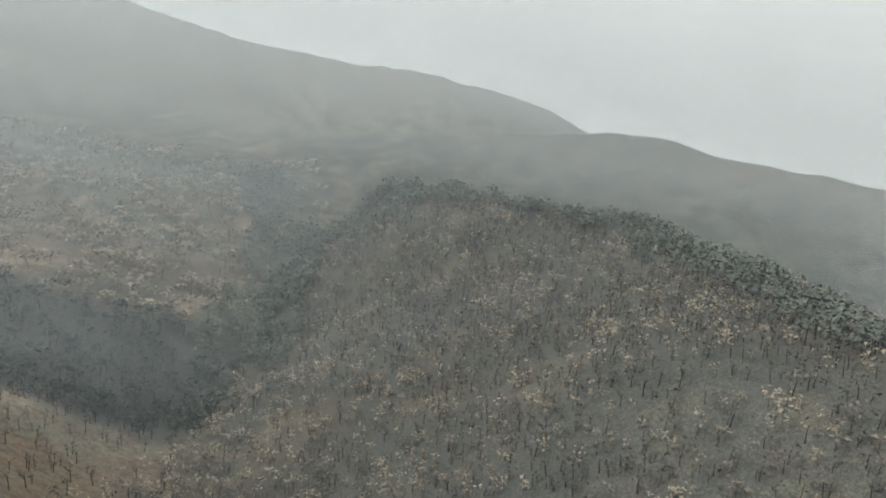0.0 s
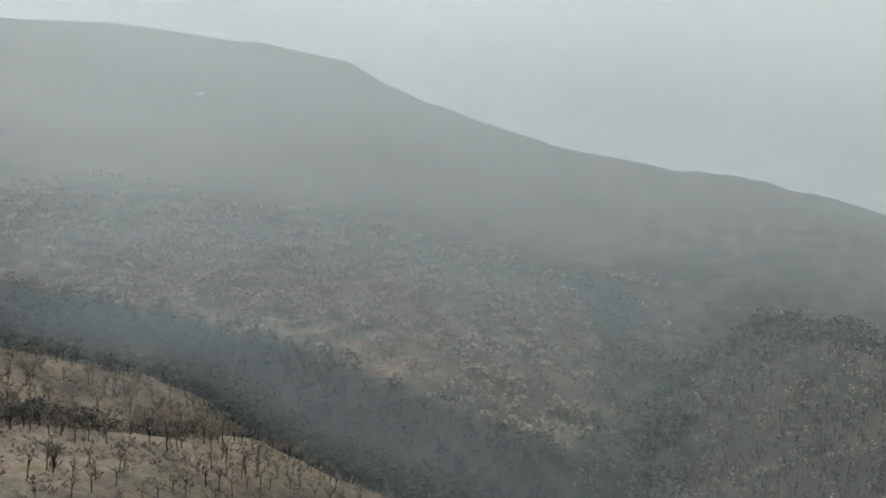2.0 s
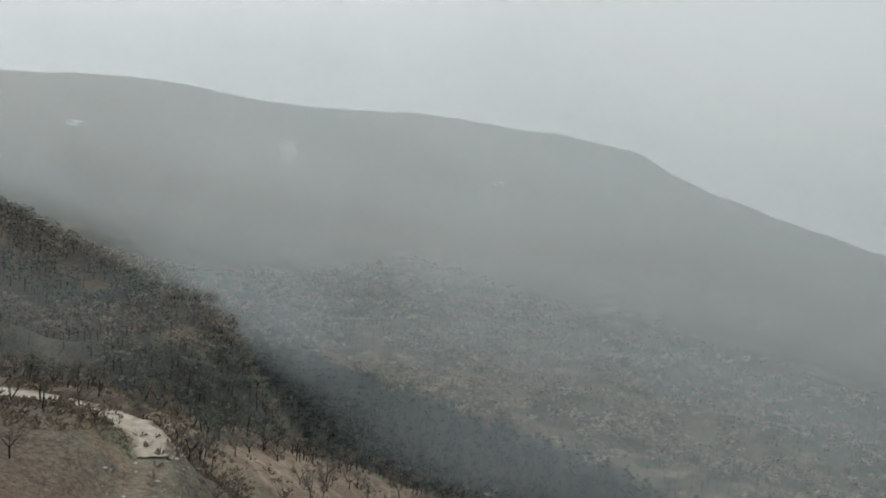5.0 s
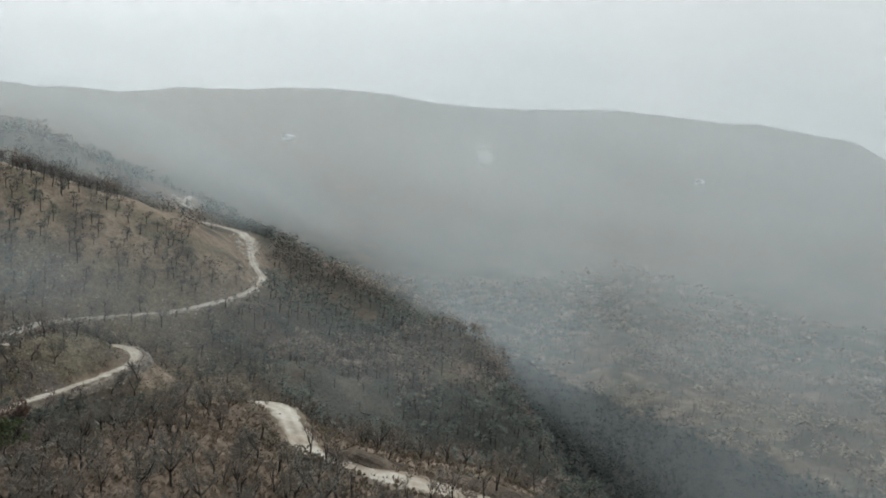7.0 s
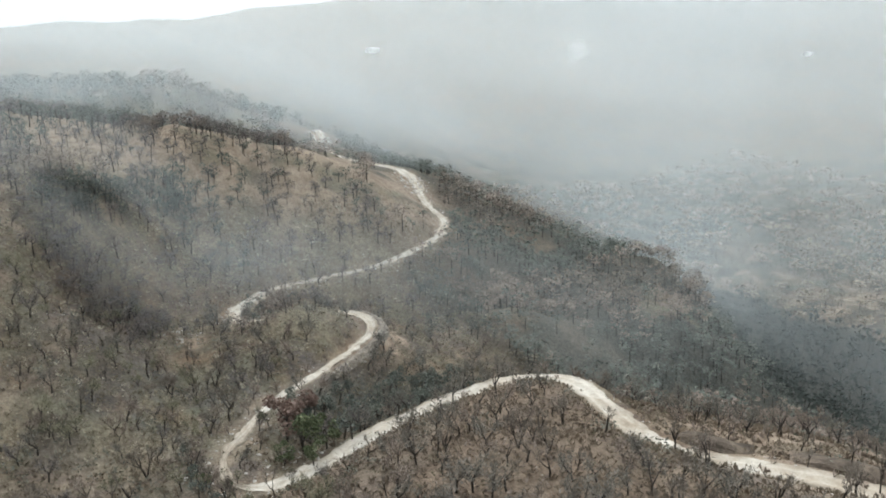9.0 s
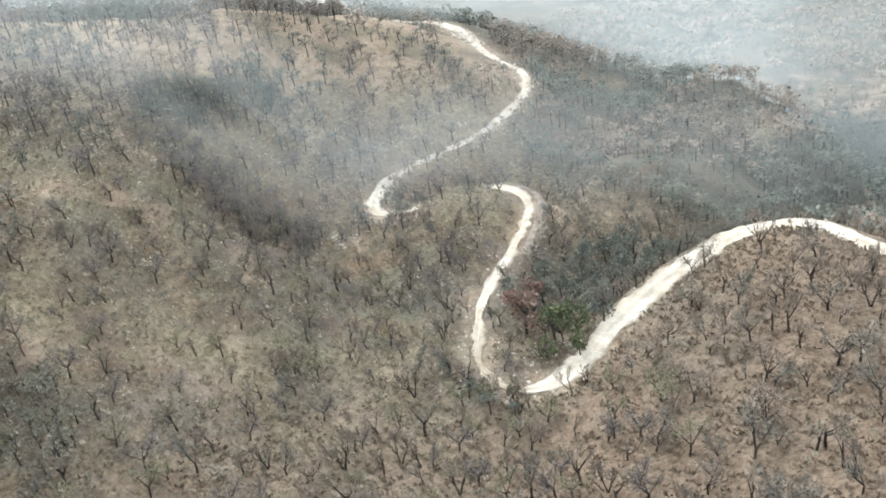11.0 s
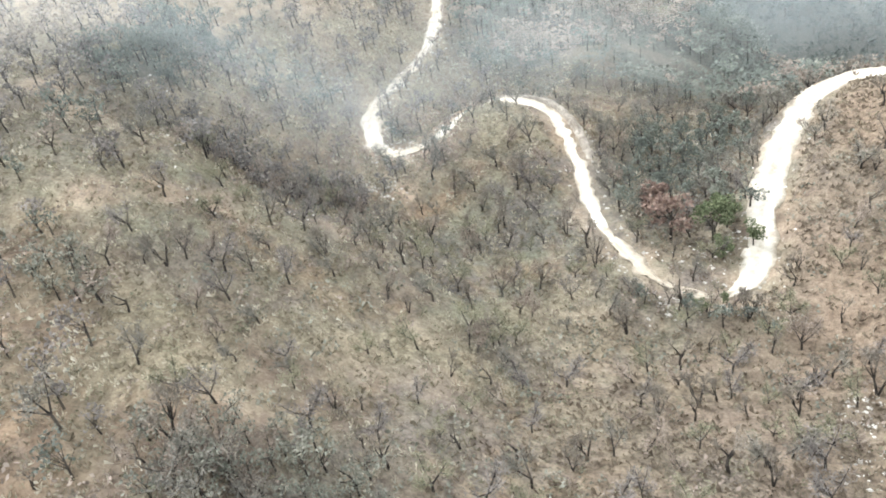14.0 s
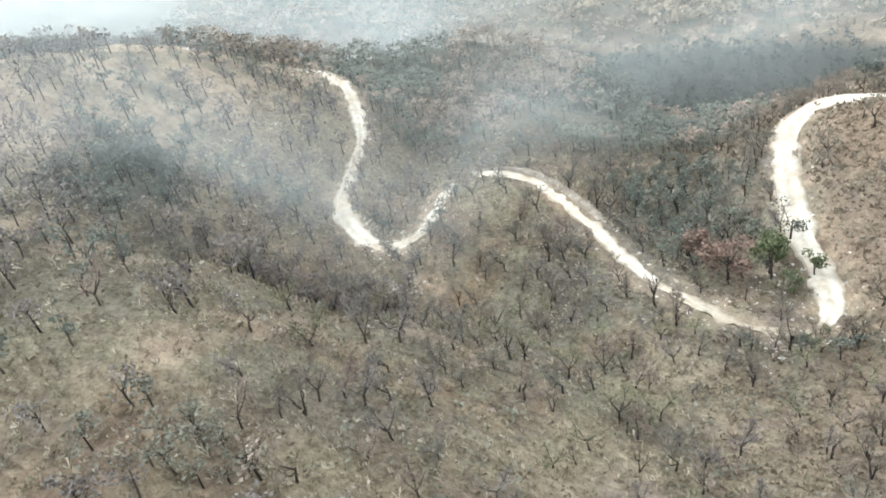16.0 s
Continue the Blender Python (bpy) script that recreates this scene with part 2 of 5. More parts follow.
# ---- the lie of the land ----
# The road's middle line, from the east round the spurs to the far hill.
ROAD_LINE = [(-231.5, 49, 6), (-240, 57, 5.6), (-252, 66, 5), (-262, 71, 4.3), (-270.2, 72.5, 4), (-292.5, 67.4, 3.3), (-303.7, 57.8, 3.3), (-310.2, 54.7, 3.7), (-316.3, 55.2, 3.9), (-337.8, 63, 4.3),
             (-343.7, 61.8, 3.7), (-347.5, 56.1, 3), (-350.4, 50, 2.2), (-352, 43.9, 1.2), (-353.4, 25.6, -2.1), (-351.3, 6.5, -5.6),
             (-352.3, -0.1, -5.7), (-355.6, -3.3, -5.2), (-360, -3.2, -4.6), (-364.9, -2.2, -4.5), (-373.8, 6.5, -4.2), (-378.6, 11.8, -3.7),
             (-382.7, 18.1, -3.2), (-393.8, 39.8, -2.1), (-398.4, 46.5, -1.6), (-403.4, 52.7, -1.1), (-410.2, 55.3, -0.5), (-415.8, 53.7, -0),
             (-420.5, 49.1, 0.2), (-422.1, 30, 0.4), (-423.5, 24.2, 1), (-428.5, 21, 1.3)]
ROAD_FAR = [(-432.6, 25.6, 1.6), (-437.5, 30, 2), (-441, 35.6, 2.5), (-443.5, 41.9, 2.8), (-445.8, 69.9, 2.6), (-447.4, 76.8, 2.6),
            (-451.2, 90.5, 3.4), (-457, 103.9, 4.8), (-460, 110.2, 5.9), (-464, 115.7, 7.2), (-468.8, 119.7, 8.2), (-481.8, 123.8, 9.1),
            (-495.4, 126.9, 11.3), (-502, 129.3, 12.5), (-514.5, 135.8, 15.6), (-535, 141.2, 18.8), (-541.9, 141.7, 19.4), (-570, 134, 21),
            (-592, 132, 23), (-618, 142, 25), (-650, 155, 26), (-700, 175, 26)]
RIDGES = {
    "east_knob": [(-240, 20, 14), (-275, 26, 13), (-297, 27, 12), (-312, 31, 11), (-325, 36, 9.5), (-331, 18, 6), (-330, -2, 0), (-331, -26, 0.5)],
    "under_path": [(-150, -40, 12), (-200, -50, 18), (-260, -70, 16), (-300, -80, 8), (-345, -110, 6)],
    "foreground": [(-388, -90, 16), (-393, -72, 21.5), (-395, -62, 19.5), (-398, -53, 16), (-393, -43, 10.5), (-381, -42, 3.5), (-367, -31, -2), (-352, -43, 2.5)],
    "west_slope": [(-468, 2, 33), (-485, 14, 37), (-503, 8, 45), (-518, -6, 48), (-545, -20, 53)],
    "first_ledge": [(-389, -31, 5), (-400, -22, 9), (-408, -21, 12.5), (-416, -19.5, 16), (-419, -24, 19), (-425, -33, 26.5), (-430, -43, 33)],
    "second_ledge": [(-436, -18.5, 28.5), (-441, -23, 31.5), (-449, -27, 37), (-458, -24, 40)],
    "third_ledge": [(-447, -10, 33), (-452, 1, 26.5), (-461, 6, 31)],
    "shoulder": [(-406, -67, 22.5), (-419, -49, 26.5), (-426, -59, 29), (-439, -43, 33), (-470, -60, 40), (-520, -110, 48)],
    "knoll": [(-396, 21, -0.5), (-403, 33, 4.5), (-410, 40, 8), (-416, 37, 7.5)],
    "plateau": [(-545, -20, 53), (-520, 20, 47), (-503, 40, 43), (-500, 73, 36), (-497, 104, 23)],
    "summit": [(-760, -60, 62), (-700, -20, 59), (-640, 3, 56), (-632, 60, 58), (-640, 92, 56), (-648, 112, 48), (-614, 122, 36), (-602, 160, 20), (-570, 188, 4), (-535, 205, -12)],
    "north_spur": [(-560, 165, 13), (-532, 180, 5), (-510, 194, -6), (-485, 203, -15), (-462, 206, -17), (-445, 204, -14), (-430, 201, -16), (-415, 196, -20), (-404, 192, -24), (-393, 190, -36), (-378, 195, -52), (-355, 210, -70)],
    "shelf": [(-475, 142, -3), (-466, 164, -14), (-445, 172, -16), (-425, 172, -17), (-405, 170, -19), (-384, 168, -27)],
    "spur_by_bend": [(-411, 110, -8), (-408, 130, -13), (-406, 148, -16)],
    "spur_b": [(-297, 85, 0), (-318, 120, -18), (-308, 160, -33), (-292, 200, -52), (-281, 228, -62), (-265, 253, -80)],
    "spur_a": [(-212, 40, -2), (-206, 75, -19), (-203, 100, -30), (-201, 122, -33.5), (-199, 143, -41), (-203, 185, -58), (-190, 212, -78), (-180, 228, -88)],
    "east_flank": [(120, 100, -50), (112, 220, -55), (110, 285, -57), (98, 360, -59), (40, 440, -64), (-55, 480, -68)],
    "east_face": [(60, 140, -44), (42, 195, -48), (19, 216, -59), (3, 222, -76), (-29, 245, -92)],
    "east_face_north": [(9, 282, -72), (-14, 260, -76), (-7, 320, -73), (-50, 400, -75)],
    "near_north_bank": [(-472, 397, -90), (-422, 392, -90), (-341, 390, -92), (-271, 374, -95), (-219, 352, -97), (-191, 345, -101), (-150, 336, -106), (-138, 330, -108)],
    "north_face": [(-800, 560, -62), (-560, 540, -80), (-341, 440, -90), (-292, 470, -98), (-240, 482, -101), (-169, 480, -110)],
    "north_plain": [(-850, 760, -45), (-600, 740, -66), (-420, 690, -82), (-300, 660, -92), (-220, 640, -100)],
    "second_ridge": [(-120, 800, -85), (40, 890, -72), (177, 868, -55), (305, 826, -62), (435, 756, -85), (700, 600, -90)],
    "west_bank_crest": [(-138, 330, -107), (-152, 392, -109), (-165, 500, -111), (-200, 620, -106)],
    "third_ridge": [(-580, 1950, 10), (-250, 1580, -18), (0, 1590, -38), (140, 1590, -60), (400, 1580, -180)],
    "mountain": [(-2300, -100, 140), (-2140, 455, 168), (-1900, 950, 220), (-1700, 1400, 236), (-1500, 1610, 240), (-1350, 1720, 218), (-1253, 1812, 240),
                 (-1110, 1960, 203), (-1010, 2030, 135), (-850, 2080, 72)],
    "mountain_foot": [(-1140, 817, 60), (-1012, 1226, 55), (-700, 1100, -20), (-420, 950, -66)],
}
GULLIES = {
    "hairpin": [(-332, -60, 3), (-333, -36, -1), (-335, -23, -4), (-342, -13, -5), (-350, -6, -6)],
    "first_hollow": [(-421, -13, 8.5), (-426, -15, 12), (-429, -5, 8.5), (-423, -3, 5)],
    "second_hollow": [(-443, -16, 25), (-438, -11, 19)],
    "below_hairpin": [(-362, 13, -7), (-368, 28, -9), (-375, 55, -13), (-378, 90, -19), (-372, 125, -30), (-358, 170, -50), (-325, 220, -74), (-310, 260, -100)],
    "south_of_knoll": [(-386, -8, -4), (-398, -2, -4), (-409, 5, -3), (-420, 6, -1), (-430, -2, 6)],
    "behind_knoll": [(-436, 40, -4), (-434, 62, -8), (-430, 90, -12), (-425, 125, -20)],
    "behind_summit": [(-900, 330, -45), (-800, 250, -12), (-775, 180, 10), (-790, 90, 34)],
    "spur_foot": [(-560, 240, -35), (-517, 247, -42), (-470, 242, -52), (-440, 236, -58), (-415, 228, -64), (-396, 216, -68)],
    "behind_plateau": [(-585, 0, 46), (-572, 45, 38), (-560, 90, 27)],
    "above_c_road": [(-457, 36, 12), (-459, 70, 14), (-472, 98, 15)],
    "east_of_road": [(-222, 62, -8), (-240, 79, -9)],
    "between_spurs": [(-262, 92, -13), (-258, 106, -22), (-249, 132, -39), (-236, 170, -62), (-230, 230, -92)],
    "east_of_spur_a": [(-150, 40, -8), (-150, 120, -50), (-140, 200, -95)],
    "stream": [(-700, 380, -60), (-560, 345, -88), (-470, 335, -100), (-400, 325, -106), (-320, 305, -113), (-250, 300, -119), (-190, 295, -122), (-126, 276, -126),
               (-70, 225, -118), (-40, 150, -112), (-20, 60, -100), (20, -60, -90)],
    "north_flank_foot": [(-560, 260, -45), (-480, 262, -60), (-430, 265, -76)],
    "side_valley": [(-112, 335, -122), (-116, 420, -124), (-128, 520, -124), (-150, 620, -120), (-200, 740, -112)],
    "east_valley": [(-60, 640, -135), (60, 560, -150), (220, 440, -165), (400, 300, -180), (700, 100, -200)],
    "far_valley": [(-300, 1250, -90), (0, 1200, -170), (300, 1150, -230), (700, 1000, -260)],
}
OUTER = [(1500, 0, -300), (1500, 1500, -420), (600, 2600, -420), (-1200, 2800, 60), (-2800, 2000, 80), (-3200, 0, 60), (-2500, -1200, 60), (-1000, -900, 80),
         (-500, -300, 55), (-250, -300, 35), (0, -300, -30), (300, -500, -80), (1000, -1200, -120), (-3500, 3500, 40), (3000, 3000, -700), (3000, -2500, -500), (-3500, -3000, 60)]


def along(line, step):
    """Points every step metres along a line of points."""
    p = np.array(line, float)
    s = np.r_[0, np.cumsum(np.linalg.norm(np.diff(p[:, :2], axis=0), axis=1))]
    at = np.linspace(0, s[-1], max(2, int(s[-1] / step) + 1))
    return np.stack([np.interp(at, s, p[:, k]) for k in range(p.shape[1])], -1)


def eased(line, step, rounds):
    """The same, with its corners rounded."""
    p = along(line, step)
    for _ in range(rounds):
        p[1:-1] = 0.25 * p[:-2] + 0.5 * p[1:-1] + 0.25 * p[2:]
    return p


def lattice(ix, iy, seed):
    h = (ix.astype(np.int64) * 374761393 + iy.astype(np.int64) * 668265263 + seed * 974634777) & 0xFFFFFFFF
    h = ((h ^ (h >> 13)) * 1274126177) & 0xFFFFFFFF
    return ((h ^ (h >> 16)) & 0xFFFF) / 65535.0


def rough(x, y, size, seed=0, octaves=3):
    """Smooth noise between about -1 and 1, of that size in metres."""
    x, y = np.asarray(x, float), np.asarray(y, float)
    out, amp, total = 0.0, 1.0, 0.0
    for o in range(octaves):
        u, v = x / size * 2**o + 17.3 * o, y / size * 2**o - 9.1 * o
        i, j = np.floor(u), np.floor(v)
        a, b = u - i, v - j
        a, b = a * a * (3 - 2 * a), b * b * (3 - 2 * b)
        s = seed + 31 * o
        n = (lattice(i, j, s) * (1 - a) + lattice(i + 1, j, s) * a) * (1 - b) + (lattice(i, j + 1, s) * (1 - a) + lattice(i + 1, j + 1, s) * a) * b
        out, total, amp = out + amp * (2 * n - 1), total + amp, amp * 0.5
    return out / total


ROAD_MID = eased(ROAD_LINE + ROAD_FAR, 2.0, 12)
FINE = ("first_ledge", "second_ledge", "third_ledge", "first_hollow", "second_hollow", "hairpin")
knots = [along(line, 6.5 if name in FINE else 22 if np.ptp(np.array(line)[:, 0]) + np.ptp(np.array(line)[:, 1]) < 450 else 90) for name, line in (*RIDGES.items(), *GULLIES.items())]
knots.append(eased(ROAD_LINE + ROAD_FAR, 9.0, 2))
knots.append(np.array(OUTER, float))
knots = np.concatenate(knots)
kept = []
for p in knots[::-1]:
    if all((p[0] - k[0]) ** 2 + (p[1] - k[1]) ** 2 > 36 for k in kept):
        kept.append(p)
knots = np.array(kept)
SOFT = 8.0


def pull(d2):
    return np.sqrt(d2 + SOFT * SOFT)


def lay(p):
    """Weights of the land's sheet: it passes near the ridges, the gullies and the road."""
    n = len(p)
    d2 = ((p[:, None, :2] - p[None, :, :2]) ** 2).sum(-1)
    a = np.zeros((n + 1, n + 1))
    a[:n, :n] = pull(d2) - 1.2 * np.eye(n)
    a[:n, n] = a[n, :n] = 1
    return np.linalg.solve(a, np.r_[p[:, 2], 0])


WEIGHTS = lay(knots)


def to_road(x, y):
    """The distance to the road's middle, and the road's height there."""
    flat = np.stack([np.ravel(x), np.ravel(y)], -1)
    dist, high = np.full(len(flat), 1e6), np.zeros(len(flat))
    near = np.flatnonzero((flat[:, 0] > -730) & (flat[:, 0] < -220) & (flat[:, 1] > -35) & (flat[:, 1] < 210))
    for part_ in np.array_split(near, max(1, len(near) // 20000)):
        d2 = ((flat[part_, None, :] - ROAD_MID[None, :, :2]) ** 2).sum(-1)
        k = d2.argmin(1)
        dist[part_], high[part_] = np.sqrt(d2[np.arange(len(part_)), k]), ROAD_MID[k, 2]
    return dist.reshape(np.shape(x)), high.reshape(np.shape(x))


def ease(a, b, v):
    w = np.clip((v - a) / (b - a), 0, 1)
    return w * w * (3 - 2 * w)


def west_ribs(x, y):
    """Worn ribs that run down the western slope."""
    return rough(0.32 * x - 0.2 * y, y + 0.3 * x, 17, 19) * ease(425, 455, -x) * (1 - ease(600, 660, -x)) * (1 - ease(120, 160, y))


def ground_at(x, y):
    x, y = np.asarray(x, float), np.asarray(y, float)
    flat = np.stack([x.ravel(), y.ravel()], -1)
    z = np.empty(len(flat))
    for i in range(0, len(flat), 20000):
        some = flat[i:i + 20000]
        z[i:i + 20000] = pull(((some[:, None] - knots[None, :, :2]) ** 2).sum(-1)) @ WEIGHTS[:-1] + WEIGHTS[-1]
    z = z.reshape(x.shape)
    far = ease(300, 1100, np.hypot(x + 300, y - 60))
    z = z + rough(x, y, 26, 3) * 1.5 + rough(x, y, 7, 5) * 0.45 + far * (rough(x, y, 260, 8, 4) * 14 + rough(x, y, 60, 9) * 6)
    ribs = 1 - np.abs(rough(x + 0.35 * y, y, 85, 12, 3)) * 2.2
    z = z + ease(330, 430, y) * (1 - 0.7 * far) * ((ribs - 0.45) * 5 + rough(x, y, 34, 13) * 3) + far * (1 - np.abs(rough(x, y, 420, 14, 4)) * 2.2) * 13
    z = z + 1.8 * rough(x, y, 19, 77) * ease(78, 100, y) * (1 - ease(225, 255, y)) * ease(-560, -520, x) * (1 - ease(-330, -290, x))
    z = z + 2.4 * west_ribs(x, y) + 0.8 * rough(x, y, 15, 6) * (1 - far)
    d, h = to_road(x, y)
    d = d + 0.9 * rough(x, y, 4.5, 17)
    w = 1 - ease(2.6, 6.5, d)
    return z * (1 - w) + (h - 0.25 + 0.18 * rough(x, y, 5, 18)) * w


def spaced(*stretches):
    """Grid lines: (from, to, step) stretches, put end to end."""
    out = [np.arange(a, b, s) for a, b, s in stretches]
    return np.concatenate(out + [[stretches[-1][1]]])


def mesh_of(name, verts, faces, material, smooth=False):
    me = bpy.data.meshes.new(name)
    verts, faces = np.asarray(verts, np.float32), np.asarray(faces, np.int32)
    n = faces.shape[1]
    me.vertices.add(len(verts))
    me.vertices.foreach_set("co", verts.ravel())
    me.loops.add(faces.size)
    me.loops.foreach_set("vertex_index", faces.ravel())
    me.polygons.add(len(faces))
    me.polygons.foreach_set("loop_start", np.arange(0, faces.size, n, dtype=np.int32))
    me.polygons.foreach_set("loop_total", np.full(len(faces), n, np.int32))
    me.polygons.foreach_set("use_smooth", np.full(len(faces), smooth))
    me.update(calc_edges=True)
    me.materials.append(material)
    return me


def sheet_faces(nx, ny):
    i = np.arange(nx * ny).reshape(ny, nx)
    return np.stack([i[:-1, :-1], i[:-1, 1:], i[1:, 1:], i[1:, :-1]], -1).reshape(-1, 4)


def far_steps(a, b, first):
    """Grid lines that grow wider from a to b."""
    out, s = [], first
    x = a
    while abs(x - a) < abs(b - a):
        out.append(x)
        x += s * (1 if b > a else -1)
        s *= 1.16
    return np.array(out + [b])


gx = np.concatenate([far_steps(-720, -5000, 6)[::-1], spaced((-716, -480, 3.5), (-480, -280, 1.6), (-280, 140, 3.5))[:-1], far_steps(140, 4500, 6)])
gy = np.concatenate([far_steps(-130, -4000, 6)[::-1], spaced((-127, 130, 1.7), (130, 480, 3.5))[:-1], far_steps(480, 4800, 6)])
GX, GY = np.meshgrid(gx, gy)
GZ = ground_at(GX, GY)


def woods_cover(x, y):
    """Where dark cover lies: unburnt scrub on the shaded north flanks and in single thickets; along the stream's bottom
    the valley's shade is put in too.
    """
    flank = ease(-0.3, 0.15, rough(x, y, 34, 24) + 0.25) * ease(75, 105, y) * (1 - ease(190, 230, y)) * (1 - ease(-350, -325, x)) * ease(-560, -520, x)
    ravine = ease(0, 1, 1.4 - np.hypot((x + 372) / 16, (y - 50) / 42))
    bands = [0.85 * flank, 0.8 * ravine]
    for line, wide, dx, dy in ((RIDGES["east_flank"], 40, -22, -12), (GULLIES["between_spurs"], 12, 13, 0), (RIDGES["spur_b"], 7, 9, 14), (RIDGES["spur_a"][1:], 6, -12, 10), (GULLIES["behind_plateau"], 17, 0, 0),
                               (RIDGES["second_ridge"], 60, 0, 0), (GULLIES["side_valley"], 34, 6, 0)):
        p = along(line, 8)[:, :2] + (dx, dy)
        near = np.full(np.shape(x), 1e6)
        for q in p:
            near = np.minimum(near, (x - q[0]) ** 2 + (y - q[1]) ** 2)
        bands.append(0.8 * (1 - ease(0.35, 1.3, np.sqrt(near) / wide + 0.35 * rough(x, y, 16, 27))))
    bands.append(0.8 * in_patches(x, y, THICKETS))
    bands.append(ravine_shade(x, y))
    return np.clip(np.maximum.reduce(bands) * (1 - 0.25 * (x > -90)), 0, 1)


def past_bank(x, y):
    """Metres beyond the north bank's edge, for the stretch along the stream."""
    line = np.array(RIDGES["near_north_bank"])
    return y - np.interp(x, line[:, 0], line[:, 1]) + 7 * rough(x, y, 38, 72) + 3 * rough(x, y, 9, 73)


# Dark woods below the bank's edge, with the ravine's shade put into the cover.
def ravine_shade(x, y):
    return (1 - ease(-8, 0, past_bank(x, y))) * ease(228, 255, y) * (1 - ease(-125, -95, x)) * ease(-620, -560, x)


# patches of straw on the open crests, and of grey litter in the hollows, with the relief's light and shade put into
# their tones: middle and reach
STRAW_PATCHES = [(-405, -59, 11), (-399, -38, 8), (-378, -18, 13), (-359, -38, 9), (-358, -21, 7), (-442, -28, 10), (-434, -44, 9), (-408, -47, 13), (-387, -35, 9),
                 (-404, 34, 9)]
LITTER_SHADE_PATCHES = [(-425, -10, 9), (-430, -7, 8), (-442, -14, 6), (-418, -9, 7), (-438, -10, 6), (-391, -69, 10), (-380, -62, 9), (-408, -18, 12), (-415, -44, 7), (-381, -27, 6), (-398, 6, 13), (-339, -3, 7), (-425, -5, 11), (-385, 30, 9), (-334, -16, 10), (-345, -31, 13), (-337, -44, 13), (-352, -12, 7)]
THICKETS = [(-472, 20, 11), (-455, -8, 8), (-457, 2, 6), (-464, 8, 6), (-432, 30, 5)]


def in_patches(x, y, patches):
    out = np.zeros(np.shape(x))
    for px, py, reach in patches:
        out = np.maximum(out, 1 - ease(0.5, 1.15, np.hypot(x - px, y - py) / reach + 0.45 * rough(x, y, 8, 71)))
    return out


ground = new("ground", mesh_of("ground", np.stack([GX, GY, GZ], -1).reshape(-1, 3), sheet_faces(len(gx), len(gy)), GROUND, True))
attr = ground.data.attributes.new("scrub", "FLOAT", "POINT")
burnt = np.maximum(ease(-150, -40, GX), ease(225, 290, GY)) * (0.35 + 0.25 * ease(-120, -60, GX) + 0.4 * ease(-0.5, 0.4, rough(GX, GY, 24, 29)))
BANK = ease(-2, 6, past_bank(GX, GY)) * (1 - ease(-130, -112, GX)) * ease(-640, -560, GX) * (1 - ease(560, 680, GY)) * (GY > 300)
burnt = np.maximum(burnt * (1 - 0.5 * BANK), 0.42 * BANK)
# Far ground loses its dark cover: the haze's paleness is put into the colour.
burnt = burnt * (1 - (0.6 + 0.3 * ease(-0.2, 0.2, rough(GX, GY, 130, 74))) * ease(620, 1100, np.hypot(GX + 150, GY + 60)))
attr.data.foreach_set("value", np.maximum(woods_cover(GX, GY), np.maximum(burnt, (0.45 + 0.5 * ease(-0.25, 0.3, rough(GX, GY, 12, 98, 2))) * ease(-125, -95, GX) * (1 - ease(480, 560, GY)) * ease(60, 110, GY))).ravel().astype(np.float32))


def near_line(x, y, line, wide):
    """1 along a line, falling to 0 at that distance from it."""
    near = np.full(np.shape(x), 1e6)
    for q in along(line, 8)[:, :2]:
        near = np.minimum(near, (x - q[0]) ** 2 + (y - q[1]) ** 2)
    return 1 - ease(0.4, 1.0, np.sqrt(near) / wide)


off_road, _ = to_road(GX, GY)
patchy = ease(-0.55, 0.1, rough(GX, GY, 13, 33))
clumps = ease(-0.05, 0.3, rough(GX, GY, 7, 35, 2))
flank_gap = ease(0.1, 0.4, rough(GX, GY, 24, 89)) * ease(75, 105, GY) * (1 - ease(215, 235, GY)) * (1 - ease(-330, -290, GX)) * ease(-560, -520, GX)
# Western mountainside lightened with distance: haze put into its colour, through the soil tone.
far_west_haze = ease(900, 1300, np.hypot(GX + 150, GY + 60)) * (1 - ease(700, 1200, GY)) * (GX < -700) * (0.55 + 0.3 * rough(GX, GY, 160, 97))
